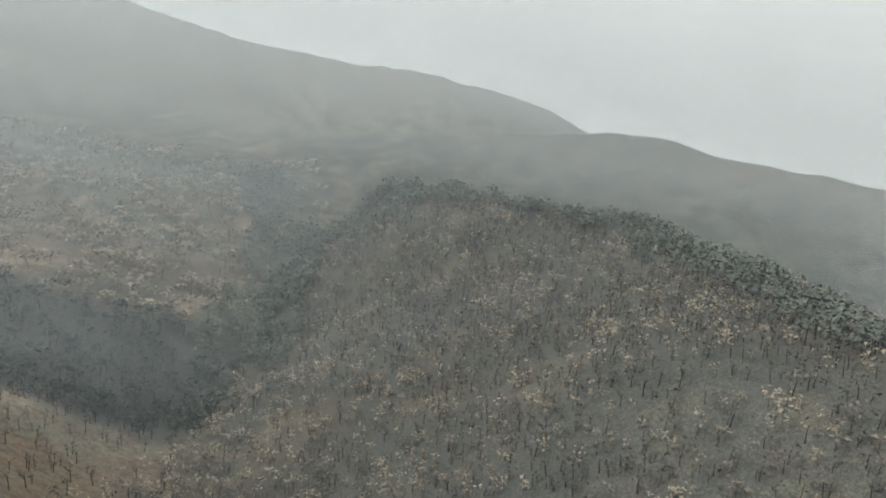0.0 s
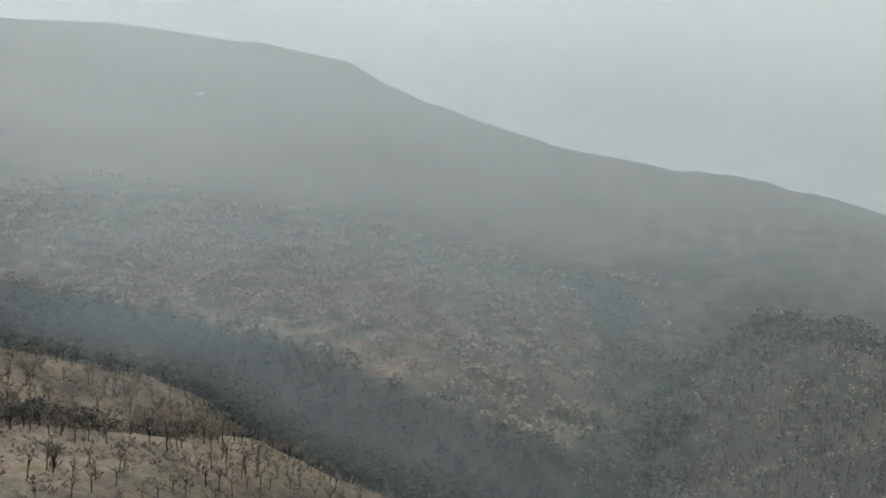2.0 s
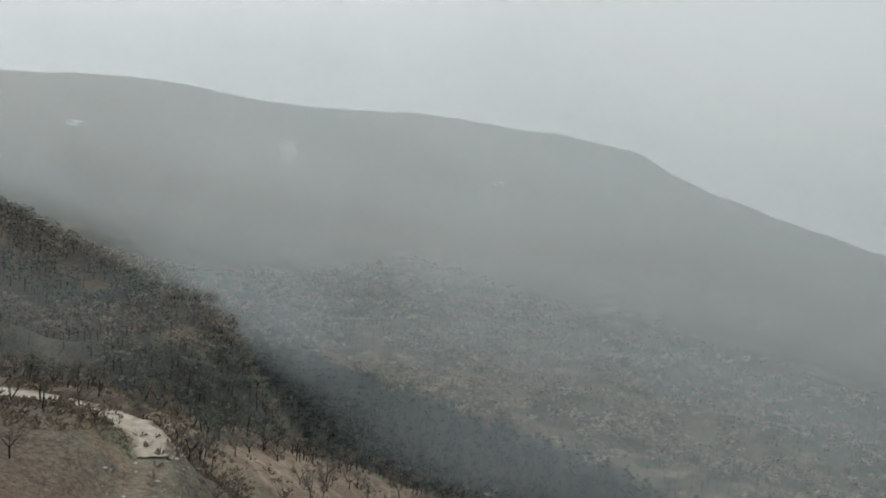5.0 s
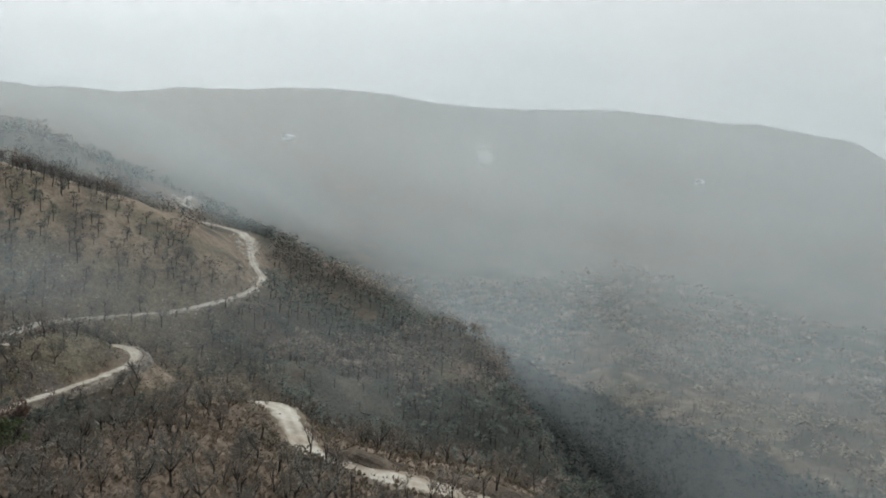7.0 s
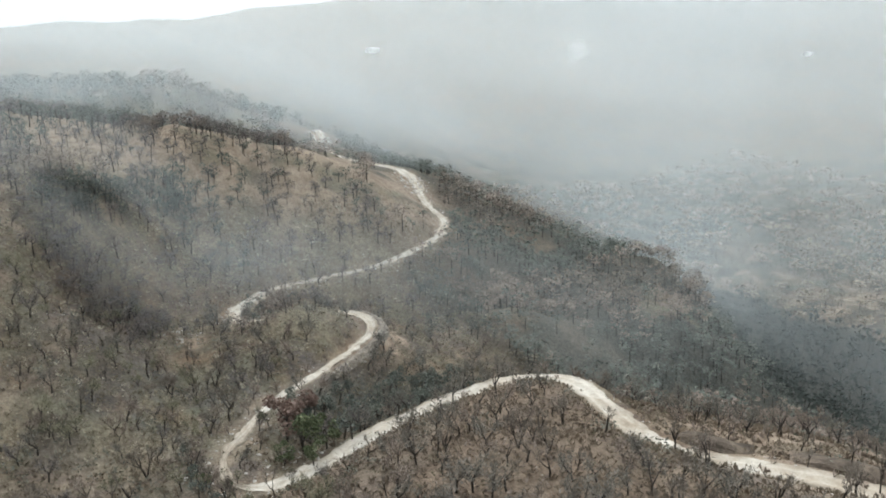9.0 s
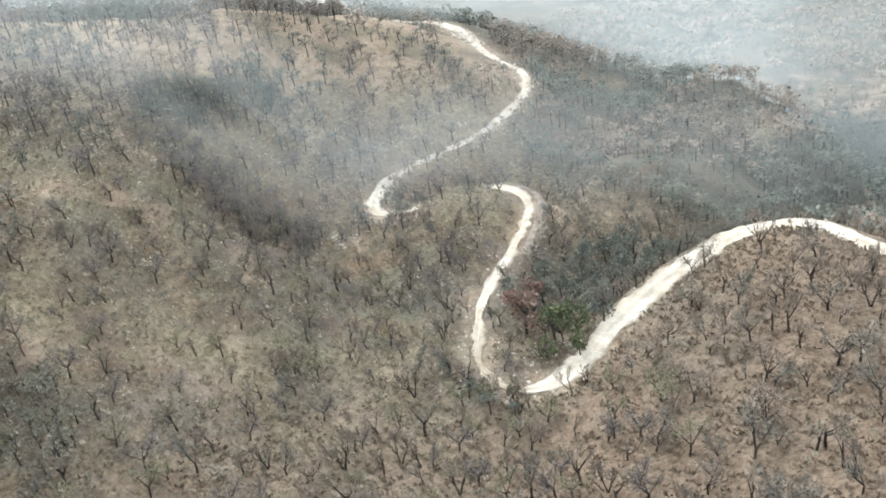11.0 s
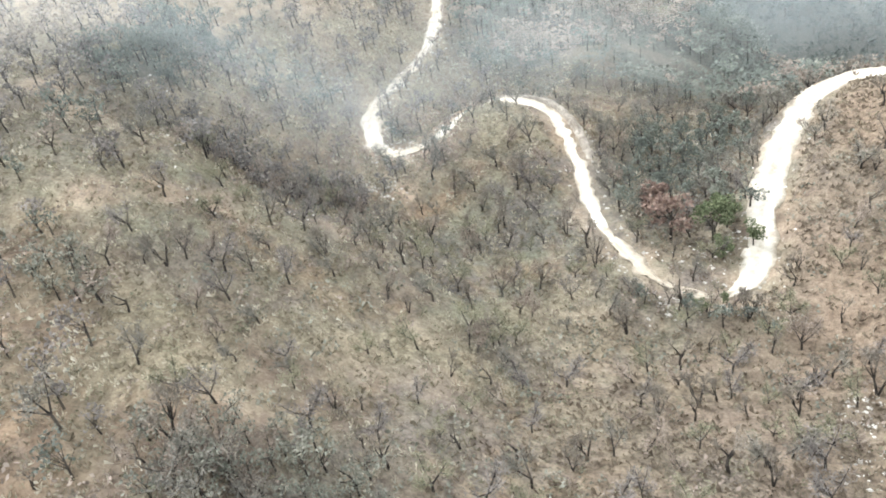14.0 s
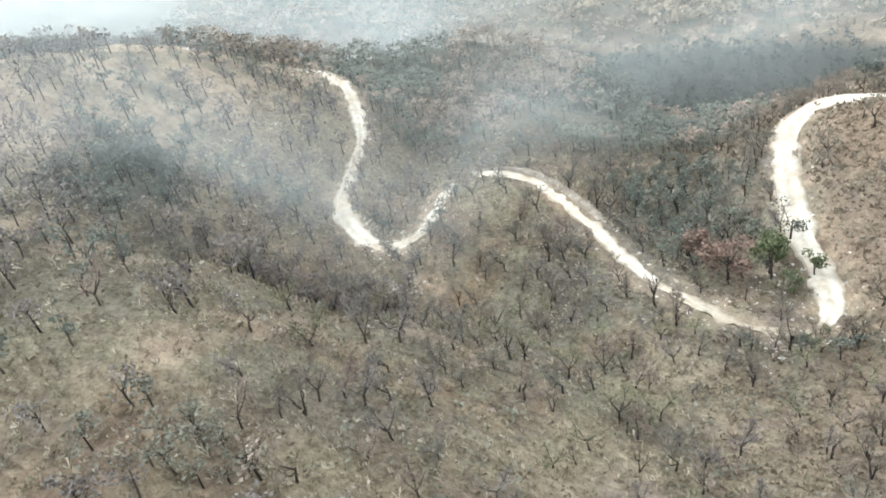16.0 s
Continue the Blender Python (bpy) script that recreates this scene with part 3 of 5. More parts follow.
soil = np.maximum.reduce([0.5 * far_west_haze, 0.9 * patchy * near_line(GX, GY, [(-290, 118), (-268, 126), (-270, 155), (-256, 182)], 24), (0.36 + 0.3 * (1 - ease(10, 90, past_bank(GX, GY)))) * BANK * ease(-0.1, 0.3, rough(GX, GY, 15, 38, 2)) * (0.35 + 0.65 * clumps), 0.1 * flank_gap * clumps, 0.62 * near_line(GX, GY, RIDGES["spur_a"][1:], 34) * patchy, 0.75 * near_line(GX, GY, RIDGES["spur_b"], 40) * patchy,
                          0.65 * near_line(GX, GY, RIDGES["plateau"], 60) * patchy, 0.15 * near_line(GX, GY, RIDGES["east_knob"], 52) * patchy * (0.4 + 0.6 * clumps),
                          (1 - ease(2.4, 6, off_road + 2.5 * rough(GX, GY, 6, 34))) * (0.15 + 0.4 * patchy * clumps), near_line(GX, GY, [(-398, 52), (-406, 60), (-414, 61)], 6), *(0.55 * patchy * near_line(GX, GY, RIDGES[k], 5) for k in ("first_ledge", "second_ledge", "third_ledge")), 0.14 * patchy * (0.4 + 0.6 * clumps) * ease(-392, -372, GX) * (1 - ease(-14, 4, GY)) * ease(-130, -90, GY) * (1 - ease(-300, -270, GX)), 0.3 * patchy * near_line(GX, GY, [(-395, -62), (-398, -53), (-393, -43), (-384, -40)], 6), 0.95 * near_line(GX, GY, [(-418, 11.5), (-417.5, 9.5)], 3.2), 0.8 * near_line(GX, GY, [(-505, 130), (-524, 136)], 7), 0.95 * near_line(GX, GY, [(-602, 136), (-655, 154)], 9)])
knob = ease(-352, -340, GX) * (1 - ease(46, 62, GY)) * ease(-40, -15, GY) * (1 - ease(-220, -190, GX))
slope = 0.7 * ease(-388, -352, GX) * (1 - ease(-12, 4, GY)) * (1 - ease(-300, -270, GX))
for kind, patches in (("straw", STRAW_PATCHES), ("litter", LITTER_SHADE_PATCHES)):
    attr = ground.data.attributes.new(kind, "FLOAT", "POINT")
    rib = west_ribs(GX, GY)
    # west: ground kept paler, the haze over this slope put into its colour
    west = ease(432, 465, -GX) * (1 - ease(600, 640, -GX)) * (1 - ease(95, 120, GY))
    # ribs paler, the hollows between them darker, after the relief
    also = np.maximum(0.5 * ease(0.0, 0.3, rib), 0.45 * west) if kind == "straw" else np.maximum.reduce([0.4 * ease(0.0, 0.3, -rib), 0.45 * knob, 0.3 * slope])
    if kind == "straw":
        # Straw tone grows with distance: haze put into the far ground.
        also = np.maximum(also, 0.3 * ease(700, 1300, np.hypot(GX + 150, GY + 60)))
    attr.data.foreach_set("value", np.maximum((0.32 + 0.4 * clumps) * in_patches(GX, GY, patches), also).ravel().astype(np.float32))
attr = ground.data.attributes.new("rust", "FLOAT", "POINT")
attr.data.foreach_set("value", ((0.5 + 0.4 * patchy) * np.maximum(knob, slope)).ravel().astype(np.float32))
attr = ground.data.attributes.new("faraway", "FLOAT", "POINT")
attr.data.foreach_set("value", ease(420, 800, np.hypot(GX + 150, GY + 60)).ravel().astype(np.float32))
attr = ground.data.attributes.new("bare_soil", "FLOAT", "POINT")
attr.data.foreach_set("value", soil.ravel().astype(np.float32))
tagged(ground, "burnt dry hillside of ash, straw-coloured grass and stones", "ground", kind="structure")

# half of the road's width along its way: wide on the east arm, narrow and broken past the hairpin
ROAD_HALF = ([0, 30, 70, 106, 166, 184, 194, 206, 218, 232, 261, 281, 294, 302, 321, 345, 356, 376, 406, 431, 456, 471, 496, 526, 541, 586, 606, 646, 746],
             [2.0, 2.2, 2.7, 2.2, 2.5, 2.4, 0.9, 0.75, 1.0, 0.9, 0.95, 1.3, 1.9, 1.3, 2.0, 1.9, 1.6, 1.75, 1.9, 1.6, 1.5, 1.9, 2.6, 2.2, 2.6, 1.0, 1.0, 2.4, 1.5])

# the road: a dusty, worn ribbon with crumbling edges
def build_road():
    at = np.arange(13, len(ROAD_MID) - 1, 0.4)
    mid = np.stack([np.interp(at, np.arange(len(ROAD_MID)), ROAD_MID[:, k]) for k in range(3)], -1)
    way = np.gradient(mid[:, :2], axis=0)
    for _ in range(6):
        way[1:-1] = 0.25 * way[:-2] + 0.5 * way[1:-1] + 0.25 * way[2:]
    way /= np.linalg.norm(way, axis=1)[:, None]
    side = np.stack([way[:, 1], -way[:, 0]], -1)
    across = np.array([-1.2, -1.0, -0.72, -0.55, -0.35, -0.15, 0.0, 0.15, 0.35, 0.55, 0.72, 1.0, 1.2])
    drop = np.array([-0.75, -0.03, 0.02, -0.07, -0.07, 0.02, 0.04, 0.02, -0.07, -0.07, 0.02, -0.03, -0.75])
    verge = np.array([1.0, 0.8, 0.25, 0.0, 0.0, 0.2, 0.32, 0.2, 0.0, 0.0, 0.25, 0.8, 1.0])
    x, y = mid[:, 0], mid[:, 1]
    half = np.interp(at * 2.0, *ROAD_HALF) + 0.5 * rough(x, y, 17, 41) + 0.4 * rough(x, y, 5, 42)
    half = np.maximum(half, 0.65)
    v, w = [], []
    for k, (a, d) in enumerate(zip(across, drop)):
        x, y = mid[:, 0] + side[:, 0] * half * a, mid[:, 1] + side[:, 1] * half * a
        edge = (1.2 * rough(mid[:, 0], mid[:, 1], 5, 50 + (a > 0)) + 0.8 * rough(mid[:, 0], mid[:, 1], 1.7, 54 + (a > 0), 2)) * (abs(a) > 0.9) + 0.25 * rough(mid[:, 0], mid[:, 1], 3, 58 + k) * (0.1 < abs(a) < 0.9)
        v.append(np.stack([x + side[:, 0] * edge, y + side[:, 1] * edge, mid[:, 2] + d + 0.07 * rough(x, y, 2.5, 44)], -1))
        w.append(np.clip(verge[k] * (1 + 0.9 * rough(x, y, 6, 45)) + 0.35 * ease(0.1, 0.5, rough(x, y, 9, 46)) + 0.7 * ease(188, 196, at * 2.0) * (1 - ease(206, 216, at * 2.0)), 0, 1))
    v = np.stack(v, 1)
    me = mesh_of("road", v.reshape(-1, 3), sheet_faces(len(across), len(mid)), ROAD, True)
    me.attributes.new("verge", "FLOAT", "POINT").data.foreach_set("value", np.stack(w, 1).ravel().astype(np.float32))
    return me


tagged(new("road", build_road()), "pale dusty dirt road winding along the hillside", "road", kind="structure")

# ---- smoke haze in the valley, built as see-through sheets one behind the other ----
SKYLINE = [(-150, -9), (-60, -8), (-32, -7), (-20, -5.3), (-10, -3.3), (0, -1.8), (13, -1), (20, 1), (24, 2.7), (31, 5.3), (45, 5.2), (60, 4.9), (77, 3.2), (90, 2.5), (130, 2)]


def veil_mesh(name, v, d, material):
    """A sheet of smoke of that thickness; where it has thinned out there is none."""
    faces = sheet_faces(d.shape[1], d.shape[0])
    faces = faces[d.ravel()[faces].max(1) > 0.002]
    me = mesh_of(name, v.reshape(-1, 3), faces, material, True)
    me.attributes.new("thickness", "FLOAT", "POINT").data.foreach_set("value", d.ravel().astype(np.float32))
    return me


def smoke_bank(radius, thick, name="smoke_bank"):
    """A see-through sheet of haze that follows the valley round; it thins out upwards, near the height of the ridges.
    """
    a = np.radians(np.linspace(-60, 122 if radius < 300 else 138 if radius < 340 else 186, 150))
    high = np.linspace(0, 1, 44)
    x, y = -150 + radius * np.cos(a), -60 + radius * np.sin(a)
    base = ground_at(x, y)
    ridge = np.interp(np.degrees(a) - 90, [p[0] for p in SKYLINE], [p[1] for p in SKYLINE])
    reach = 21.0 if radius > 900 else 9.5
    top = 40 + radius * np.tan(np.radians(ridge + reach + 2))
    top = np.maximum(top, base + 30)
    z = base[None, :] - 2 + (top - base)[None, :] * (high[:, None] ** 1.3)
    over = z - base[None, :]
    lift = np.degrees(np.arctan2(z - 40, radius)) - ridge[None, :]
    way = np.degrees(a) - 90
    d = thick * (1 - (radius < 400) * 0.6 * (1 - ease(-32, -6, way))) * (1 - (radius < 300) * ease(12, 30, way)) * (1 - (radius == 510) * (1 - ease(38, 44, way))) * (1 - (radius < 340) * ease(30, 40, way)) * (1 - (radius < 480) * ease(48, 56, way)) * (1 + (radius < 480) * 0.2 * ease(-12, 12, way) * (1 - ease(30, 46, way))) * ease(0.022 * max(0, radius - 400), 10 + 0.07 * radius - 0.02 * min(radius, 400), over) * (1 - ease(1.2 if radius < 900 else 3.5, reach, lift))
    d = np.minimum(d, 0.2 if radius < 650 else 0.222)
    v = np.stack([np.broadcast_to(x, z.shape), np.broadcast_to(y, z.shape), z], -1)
    ob = new(name, veil_mesh(name, v, d, LIT_VEIL if radius > 650 else VEIL))
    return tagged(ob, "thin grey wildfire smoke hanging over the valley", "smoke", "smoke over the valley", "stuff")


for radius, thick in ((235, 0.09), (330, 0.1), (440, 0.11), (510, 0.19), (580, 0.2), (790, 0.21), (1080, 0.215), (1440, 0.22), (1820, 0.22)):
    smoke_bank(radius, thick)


def smoke_drift(line, thick, tall, rise=32):
    """A see-through sheet of haze added up the valley's side along a line."""
    p = eased(line, 3.0, 20)
    high = np.linspace(0, 1, 40)
    base = ground_at(p[:, 0], p[:, 1])
    over = tall * high[:, None] ** 1.3 * np.ones(len(p))[None, :]
    ends = ease(0, 30, np.arange(len(p))) * ease(0, 20, np.arange(len(p))[::-1])
    d = thick * ends[None, :] * ease(0, rise, over) * (1 - ease(0.55 * tall, tall, over))
    v = np.stack([np.broadcast_to(p[:, 0], over.shape), np.broadcast_to(p[:, 1], over.shape), base[None, :] - 1 + over], -1)
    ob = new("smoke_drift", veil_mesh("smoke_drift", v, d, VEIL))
    return tagged(ob, "thin blue-grey smoke haze added over the hillside", "smoke", "smoke over the valley", "stuff")


# Haze over the nearer slopes, added as low sheets across the view.
smoke_drift([(-446, 8), (-440, 20), (-432, 30), (-420, 64), (-396, 86), (-366, 96), (-332, 104), (-302, 122)], 0.1, 48)
smoke_drift([(-456, -72), (-438, -38), (-422, -8), (-406, 20), (-393, 44), (-382, 66), (-370, 84)], 0.1, 36, 26)
smoke_drift([(-560, -150), (-500, -70), (-472, -32), (-456, -5), (-442, 25), (-420, 62)], 0.1, 40, 14)
smoke_drift([(-585, -90), (-552, -20), (-537, 30), (-526, 80), (-528, 122), (-545, 175), (-560, 220)], 0.21, 55, 9)
smoke_drift([(-640, -60), (-616, -10), (-604, 40), (-596, 90), (-600, 150), (-612, 210)], 0.21, 50, 9)
smoke_drift([(-680, 310), (-600, 292), (-500, 280), (-440, 272), (-390, 266)], 0.08, 84)


# ---- trees and scrub ----
rng = np.random.default_rng(7)


def part(name, me, parent, label=""):
    """A mesh as one part under its thing."""
    ob = new(name, me)
    ob.parent = parent
    return tagged(ob, label) if label else ob


def unit(v):
    return v / (np.linalg.norm(v) + 1e-9)


class Soup:
    """Triangles that grow into one mesh."""

    def __init__(self):
        self.v, self.f, self.n = [], [], 0

    def add(self, v, f):
        self.v.append(np.asarray(v, float))
        self.f.append(np.asarray(f, int) + self.n)
        self.n += len(v)

    def tube(self, a, b, ra, rb, sides=4):
        """A tapered limb from a to b."""
        d = unit(b - a)
        s = unit(np.cross(d, (0.3, 0.9, 0.2)))
        u = np.cross(d, s)
        k = np.arange(sides) * 2 * np.pi / sides
        ring = np.cos(k)[:, None] * s + np.sin(k)[:, None] * u
        i = np.arange(sides)
        j = (i + 1) % sides
        self.add(np.r_[a + ra * ring, b + rb * ring], np.r_[np.stack([i, j, j + sides], -1), np.stack([i, j + sides, i + sides], -1)])

    def blade(self, a, b, width):
        """A thin twig or leaf blade."""
        s = unit(np.cross(b - a, rng.normal(size=3))) * width / 2
        self.add([a - s, a + s, b], [[0, 1, 2]])

    def leaf(self, p, size, level=0.0):
        """A leaf or a tuft of them; level: how far it turns its face to the sky."""
        m, n = unit(rng.normal(size=3)), unit(unit(rng.normal(size=3)) + (0, 0, level))
        a = unit(np.cross(n, m)) * size / 2
        b = np.cross(n, unit(a)) * size * 0.3
        self.add([p - a, p + b, p + a, p - b], [[0, 1, 2], [0, 2, 3]])

    def arrays(self):
        return np.concatenate(self.v), np.concatenate(self.f)


def fork(wood, twigs, p, d, length, r, depth, most, spread, blades, width):
    """A limb that bends, and at its end divides into thinner ones."""
    mid = p + d * length * 0.5 + rng.normal(size=3) * length * 0.06
    end = mid + unit(d + rng.normal(size=3) * 0.16 + (0, 0, 0.08)) * length * 0.5
    sides = 5 if depth == 0 else 4 if depth == 1 else 3
    limb = wood if depth < 2 else twigs
    limb.tube(p, mid, r, r * 0.82, sides)
    limb.tube(mid, end, r * 0.82, r * 0.62, sides)
    if depth >= 2 or most <= 2:
        for _ in range(blades):
            a = p + (end - p) * rng.uniform(0.2, 1)
            w = unit(d * 0.6 + rng.normal(size=3) * 0.75 + (0, 0, 0.25))
            twigs.blade(a, a + w * rng.uniform(0.35, 1.0) * length, width)
    if depth < most:
        for _ in range(rng.integers(2, 4)):
            w = unit(d + rng.normal(size=3) * spread + (0, 0, 0.4))
            fork(wood, twigs, end - (end - mid) * rng.uniform(0, 0.5), w, length * rng.uniform(0.58, 0.82), r * 0.52, depth + 1, most, spread, blades, width)


def bare_tree(high, stems, most=3, blades=6, width=0.085):
    wood, twigs = Soup(), Soup()
    for k in range(stems):
        lean = 0.07 if stems == 1 else 0.32
        d = unit(np.array([rng.normal() * lean, rng.normal() * lean, 1.0]))
        p = np.array([rng.normal() * 0.12 * (stems > 1), rng.normal() * 0.12 * (stems > 1), -0.3])
        fork(wood, twigs, p, d, high * rng.uniform(0.36, 0.46), 0.19 * high / 5.5 * (1 if stems == 1 else 0.75), 0, most, 0.42, blades, width)
    return wood.arrays(), twigs.arrays()


def leafy_tree(high, leaves, size, limbs=True, wide=0.38):
    wood, crown = Soup(), Soup()
    top = np.array([rng.normal() * 0.3, rng.normal() * 0.3, high * 0.6])
    wood.tube(np.array([0, 0, -0.3]), top * 0.55, 0.16, 0.12, 5 if limbs else 3)
    wood.tube(top * 0.55, top, 0.12, 0.06, 4 if limbs else 3)
    lumps = []
    for k in range(rng.integers(6, 10)):
        a = rng.uniform(0, 2 * np.pi)
        q = np.array([np.cos(a) * rng.uniform(0.1, wide) * high, np.sin(a) * rng.uniform(0.1, wide) * high, rng.uniform(0.38, 0.95) * high])
        if limbs:
            wood.tube(top * rng.uniform(0.45, 0.95), q, 0.06, 0.02, 3)
        lumps.append((q, rng.uniform(0.12, 0.24) * high))
    for k in range(leaves):
        q, s = lumps[rng.integers(len(lumps))]
        w = unit(rng.normal(size=3)) * s * rng.uniform(0.35, 1.1) ** 0.6
        crown.leaf(q + w * (1, 1, 0.75), size * rng.uniform(0.6, 1.3), 0.4 if limbs else 1.3)
    return wood.arrays(), crown.arrays()


def twiggy_tree(high, blades, width, wide=0.36):
    """A dry tree: a few dark limbs that fork low, in a soft cloud of fine twigs."""
    wood, twigs = Soup(), Soup()
    low = np.array([rng.normal() * 0.12, rng.normal() * 0.12, high * rng.uniform(0.16, 0.3)])
    wood.tube(np.array([0, 0, -0.3]), low, 0.15, 0.12, 5)
    tips = []
    for k in range(rng.integers(3, 5)):
        a = rng.uniform(0, 2 * np.pi)
        mid = low + np.array([np.cos(a) * 0.5 * wide, np.sin(a) * 0.5 * wide, rng.uniform(0.2, 0.32)]) * high
        end = mid + np.array([np.cos(a) * 0.4 * wide, np.sin(a) * 0.4 * wide, rng.uniform(0.18, 0.4)]) * high
        wood.tube(low, mid, 0.095, 0.06, 4)
        wood.tube(mid, end, 0.06, 0.025, 3)
        tips += [(mid, end)] * 2
        side_ = mid + unit(rng.normal(size=3) + (0, 0, 0.6)) * high * 0.24
        wood.tube(mid, side_, 0.045, 0.02, 3)
        tips.append((mid, side_))
    for _ in range(blades):
        p, q = tips[rng.integers(len(tips))]
        a = p + (q - p) * rng.uniform(0.1, 1.05) + rng.normal(size=3) * 0.07 * high
        w = unit(unit(q - p) * 0.5 + rng.normal(size=3) * 0.8 + (0, 0, 0.3))
        twigs.blade(a, a + w * rng.uniform(0.09, 0.2) * high, width)
    return wood.arrays(), twigs.arrays()


def far_tree(high, blades, width):
    wood, twigs = Soup(), Soup()
    top = np.array([rng.normal() * 0.3, rng.normal() * 0.3, high * 0.62])
    wood.tube(np.array([0, 0, -0.3]), top, 0.15, 0.07, 3)
    for k in range(4):
        a, b = top * rng.uniform(0.5, 0.95), top + (rng.normal() * 1.0, rng.normal() * 1.0, rng.uniform(0.4, 1.8))
        wood.blade(a, b, 0.14)
        for _ in range(blades // 4):
            c = a + (b - a) * rng.uniform(0.2, 1)
            twigs.blade(c, c + rng.normal(size=3) * 0.75 + (0, 0, 0.5), width)
    return wood.arrays(), twigs.arrays()


def planted(template, where, turn, size):
    """Copies of a template's triangles at many places, in one array."""
    v, f = template
    c, s = np.cos(turn)[:, None], np.sin(turn)[:, None]
    x, y, z = v[:, 0][None], v[:, 1][None], v[:, 2][None]
    k = size[:, None]
    out = np.stack([(c * x - s * y) * k + where[:, :1], (s * x + c * y) * k + where[:, 1:2], z * k + where[:, 2:3]], -1)
    faces = f[None] + (np.arange(len(where)) * len(v))[:, None, None]
    return out.reshape(-1, 3), faces.reshape(-1, 3)


def joined(name, groups, material):
    vs, fs, n = [], [], 0
    for v, f in groups:
        vs.append(v)
        fs.append(f + n)
        n += len(v)
    return mesh_of(name, np.concatenate(vs), np.concatenate(fs), material)


def scatter(x0, x1, y0, y1, step, seed):
    r = np.random.default_rng(seed)
    x, y = np.meshgrid(np.arange(x0, x1, step), np.arange(y0, y1, step))
    x = x.ravel() + r.uniform(-0.48, 0.48, x.size) * step
    y = y.ravel() + r.uniform(-0.48, 0.48, y.size) * step
    return x, y, r


def stand(x, y):
    return np.stack([x, y, ground_at(x, y)], -1)


# where trees grow
def open_spur(x, y):
    """1 on the tan spurs, where few trees stand."""
    return np.maximum.reduce([near_line(x, y, RIDGES["spur_b"], 30), near_line(x, y, RIDGES["spur_a"], 26), 0.9 * near_line(x, y, [(-268, 126), (-270, 155), (-256, 182)], 24), near_line(x, y, [(-232, 68), (-262, 95), (-290, 112)], 24)])


def cleared(x, y):
    """The open rubble faces below the road's far bends."""
    return np.maximum.reduce([near_line(x, y, line, wide) for line, wide in (([(-662, 153), (-592, 122)], 20), ([(-530, 138), (-478, 108)], 18), ([(-536, 108), (-498, 84)], 17))]) > 0.4


x, y, r = scatter(-680, -190, -125, 225, 4.7, 11)
d, _ = to_road(x, y)
dark = woods_cover(x, y)
keep = (d > 2.9 + 0.9 * (x > -355) + (8 + 9 * (x > -318)) * ((x > -345) & (y < 72)) * (r.random(x.size) < 0.86) + 6 * ease(466, 490, -x)) & (np.hypot((x + 416.5) / 3, (y - 7) / 5) > 1) & ~cleared(x, y) & (r.random(x.size) < 0.58 + 0.14 * (1 - ease(20, 50, y)) - 0.3 * open_spur(x, y) - 0.1 * in_patches(x, y, STRAW_PATCHES) + 0.35 * in_patches(x, y, LITTER_SHADE_PATCHES) + 0.22 * ease(-365, -345, x) * (1 - ease(55, 75, y)) + 0.45 * rough(x, y, 24, 61) + 0.55 * dark + 0.26 * ease(425, 455, -x) * (y < 115))
near_xy = np.stack([x, y, dark], -1)[keep]
x, y, r = scatter(-800, 160, 90, 900, 6.4, 12)
inside = (x > -680) & (x < -190) & (y < 225)
dark = woods_cover(x, y)
thin = ease(470, 860, y + 0.25 * (x + 300)) * (y > 300)
keep = ~inside & (y < 760) & (r.random(x.size) < (0.58 + 0.45 * rough(x, y, 24, 62)) * (1 - 0.8 * thin) + 0.4 * dark)
far_xy = np.stack([x, y, dark], -1)[keep]
x, y, r = scatter(-110, 135, 115, 480, 3.3, 15)
keep = r.random(x.size) < 0.55 + 0.4 * rough(x, y, 20, 64)
far_xy = np.r_[far_xy, np.stack([x, y, woods_cover(x, y)], -1)[keep]]
x, y, r = scatter(-335, -175, 70, 250, 3.6, 17)
keep = r.random(x.size) < (0.26 + 0.8 * rough(x, y, 15, 66)) * (1 - 0.45 * open_spur(x, y))
far_xy = np.r_[far_xy, np.stack([x, y, woods_cover(x, y)], -1)[keep]]

BARE = [bare_tree(rng.uniform(4.6, 6.4), k) for k in (1, 1, 1, 2, 1, 3, 1, 2)]
LEAFY = [leafy_tree(rng.uniform(4.4, 6.2), 300, 0.42) for _ in range(4)]
FUZZY = [twiggy_tree(rng.uniform(4.0, 5.6), 260, 0.11, 0.42) for _ in range(5)]
BRUSHY = [twiggy_tree(rng.uniform(4.8, 6.6), 210, 0.14, 0.42) for _ in range(6)]
CLOUDY = [leafy_tree(rng.uniform(4.6, 6.4), 130, 0.56, True, 0.4) for _ in range(6)]
BROAD = [leafy_tree(rng.uniform(6.0, 8.4), 76, 1.0, False, 0.45) for _ in range(6)]
FAR_BARE = [far_tree(rng.uniform(4.5, 6.0), 24, 0.24) for _ in range(6)]
FAR_LEAFY = [leafy_tree(rng.uniform(5.0, 7.0), 38, 1.55, False, 0.48) for _ in range(5)]

leafy = near_xy[:, 2] > 0.42 + 0.25 * rng.random(len(near_xy))
order = np.argsort(np.hypot((near_xy[:, 0] + 372) / 1.15, near_xy[:, 1] + 22))
first = set(order[:300].tolist())
bare_data = [(mesh_of("trunk", *t[0], BARK), mesh_of("crown", *t[1], TWIG)) for t in BARE]
leafy_data = [(mesh_of("trunk", *t[0], BARK), mesh_of("crown", *t[1], LEAF)) for t in LEAFY]


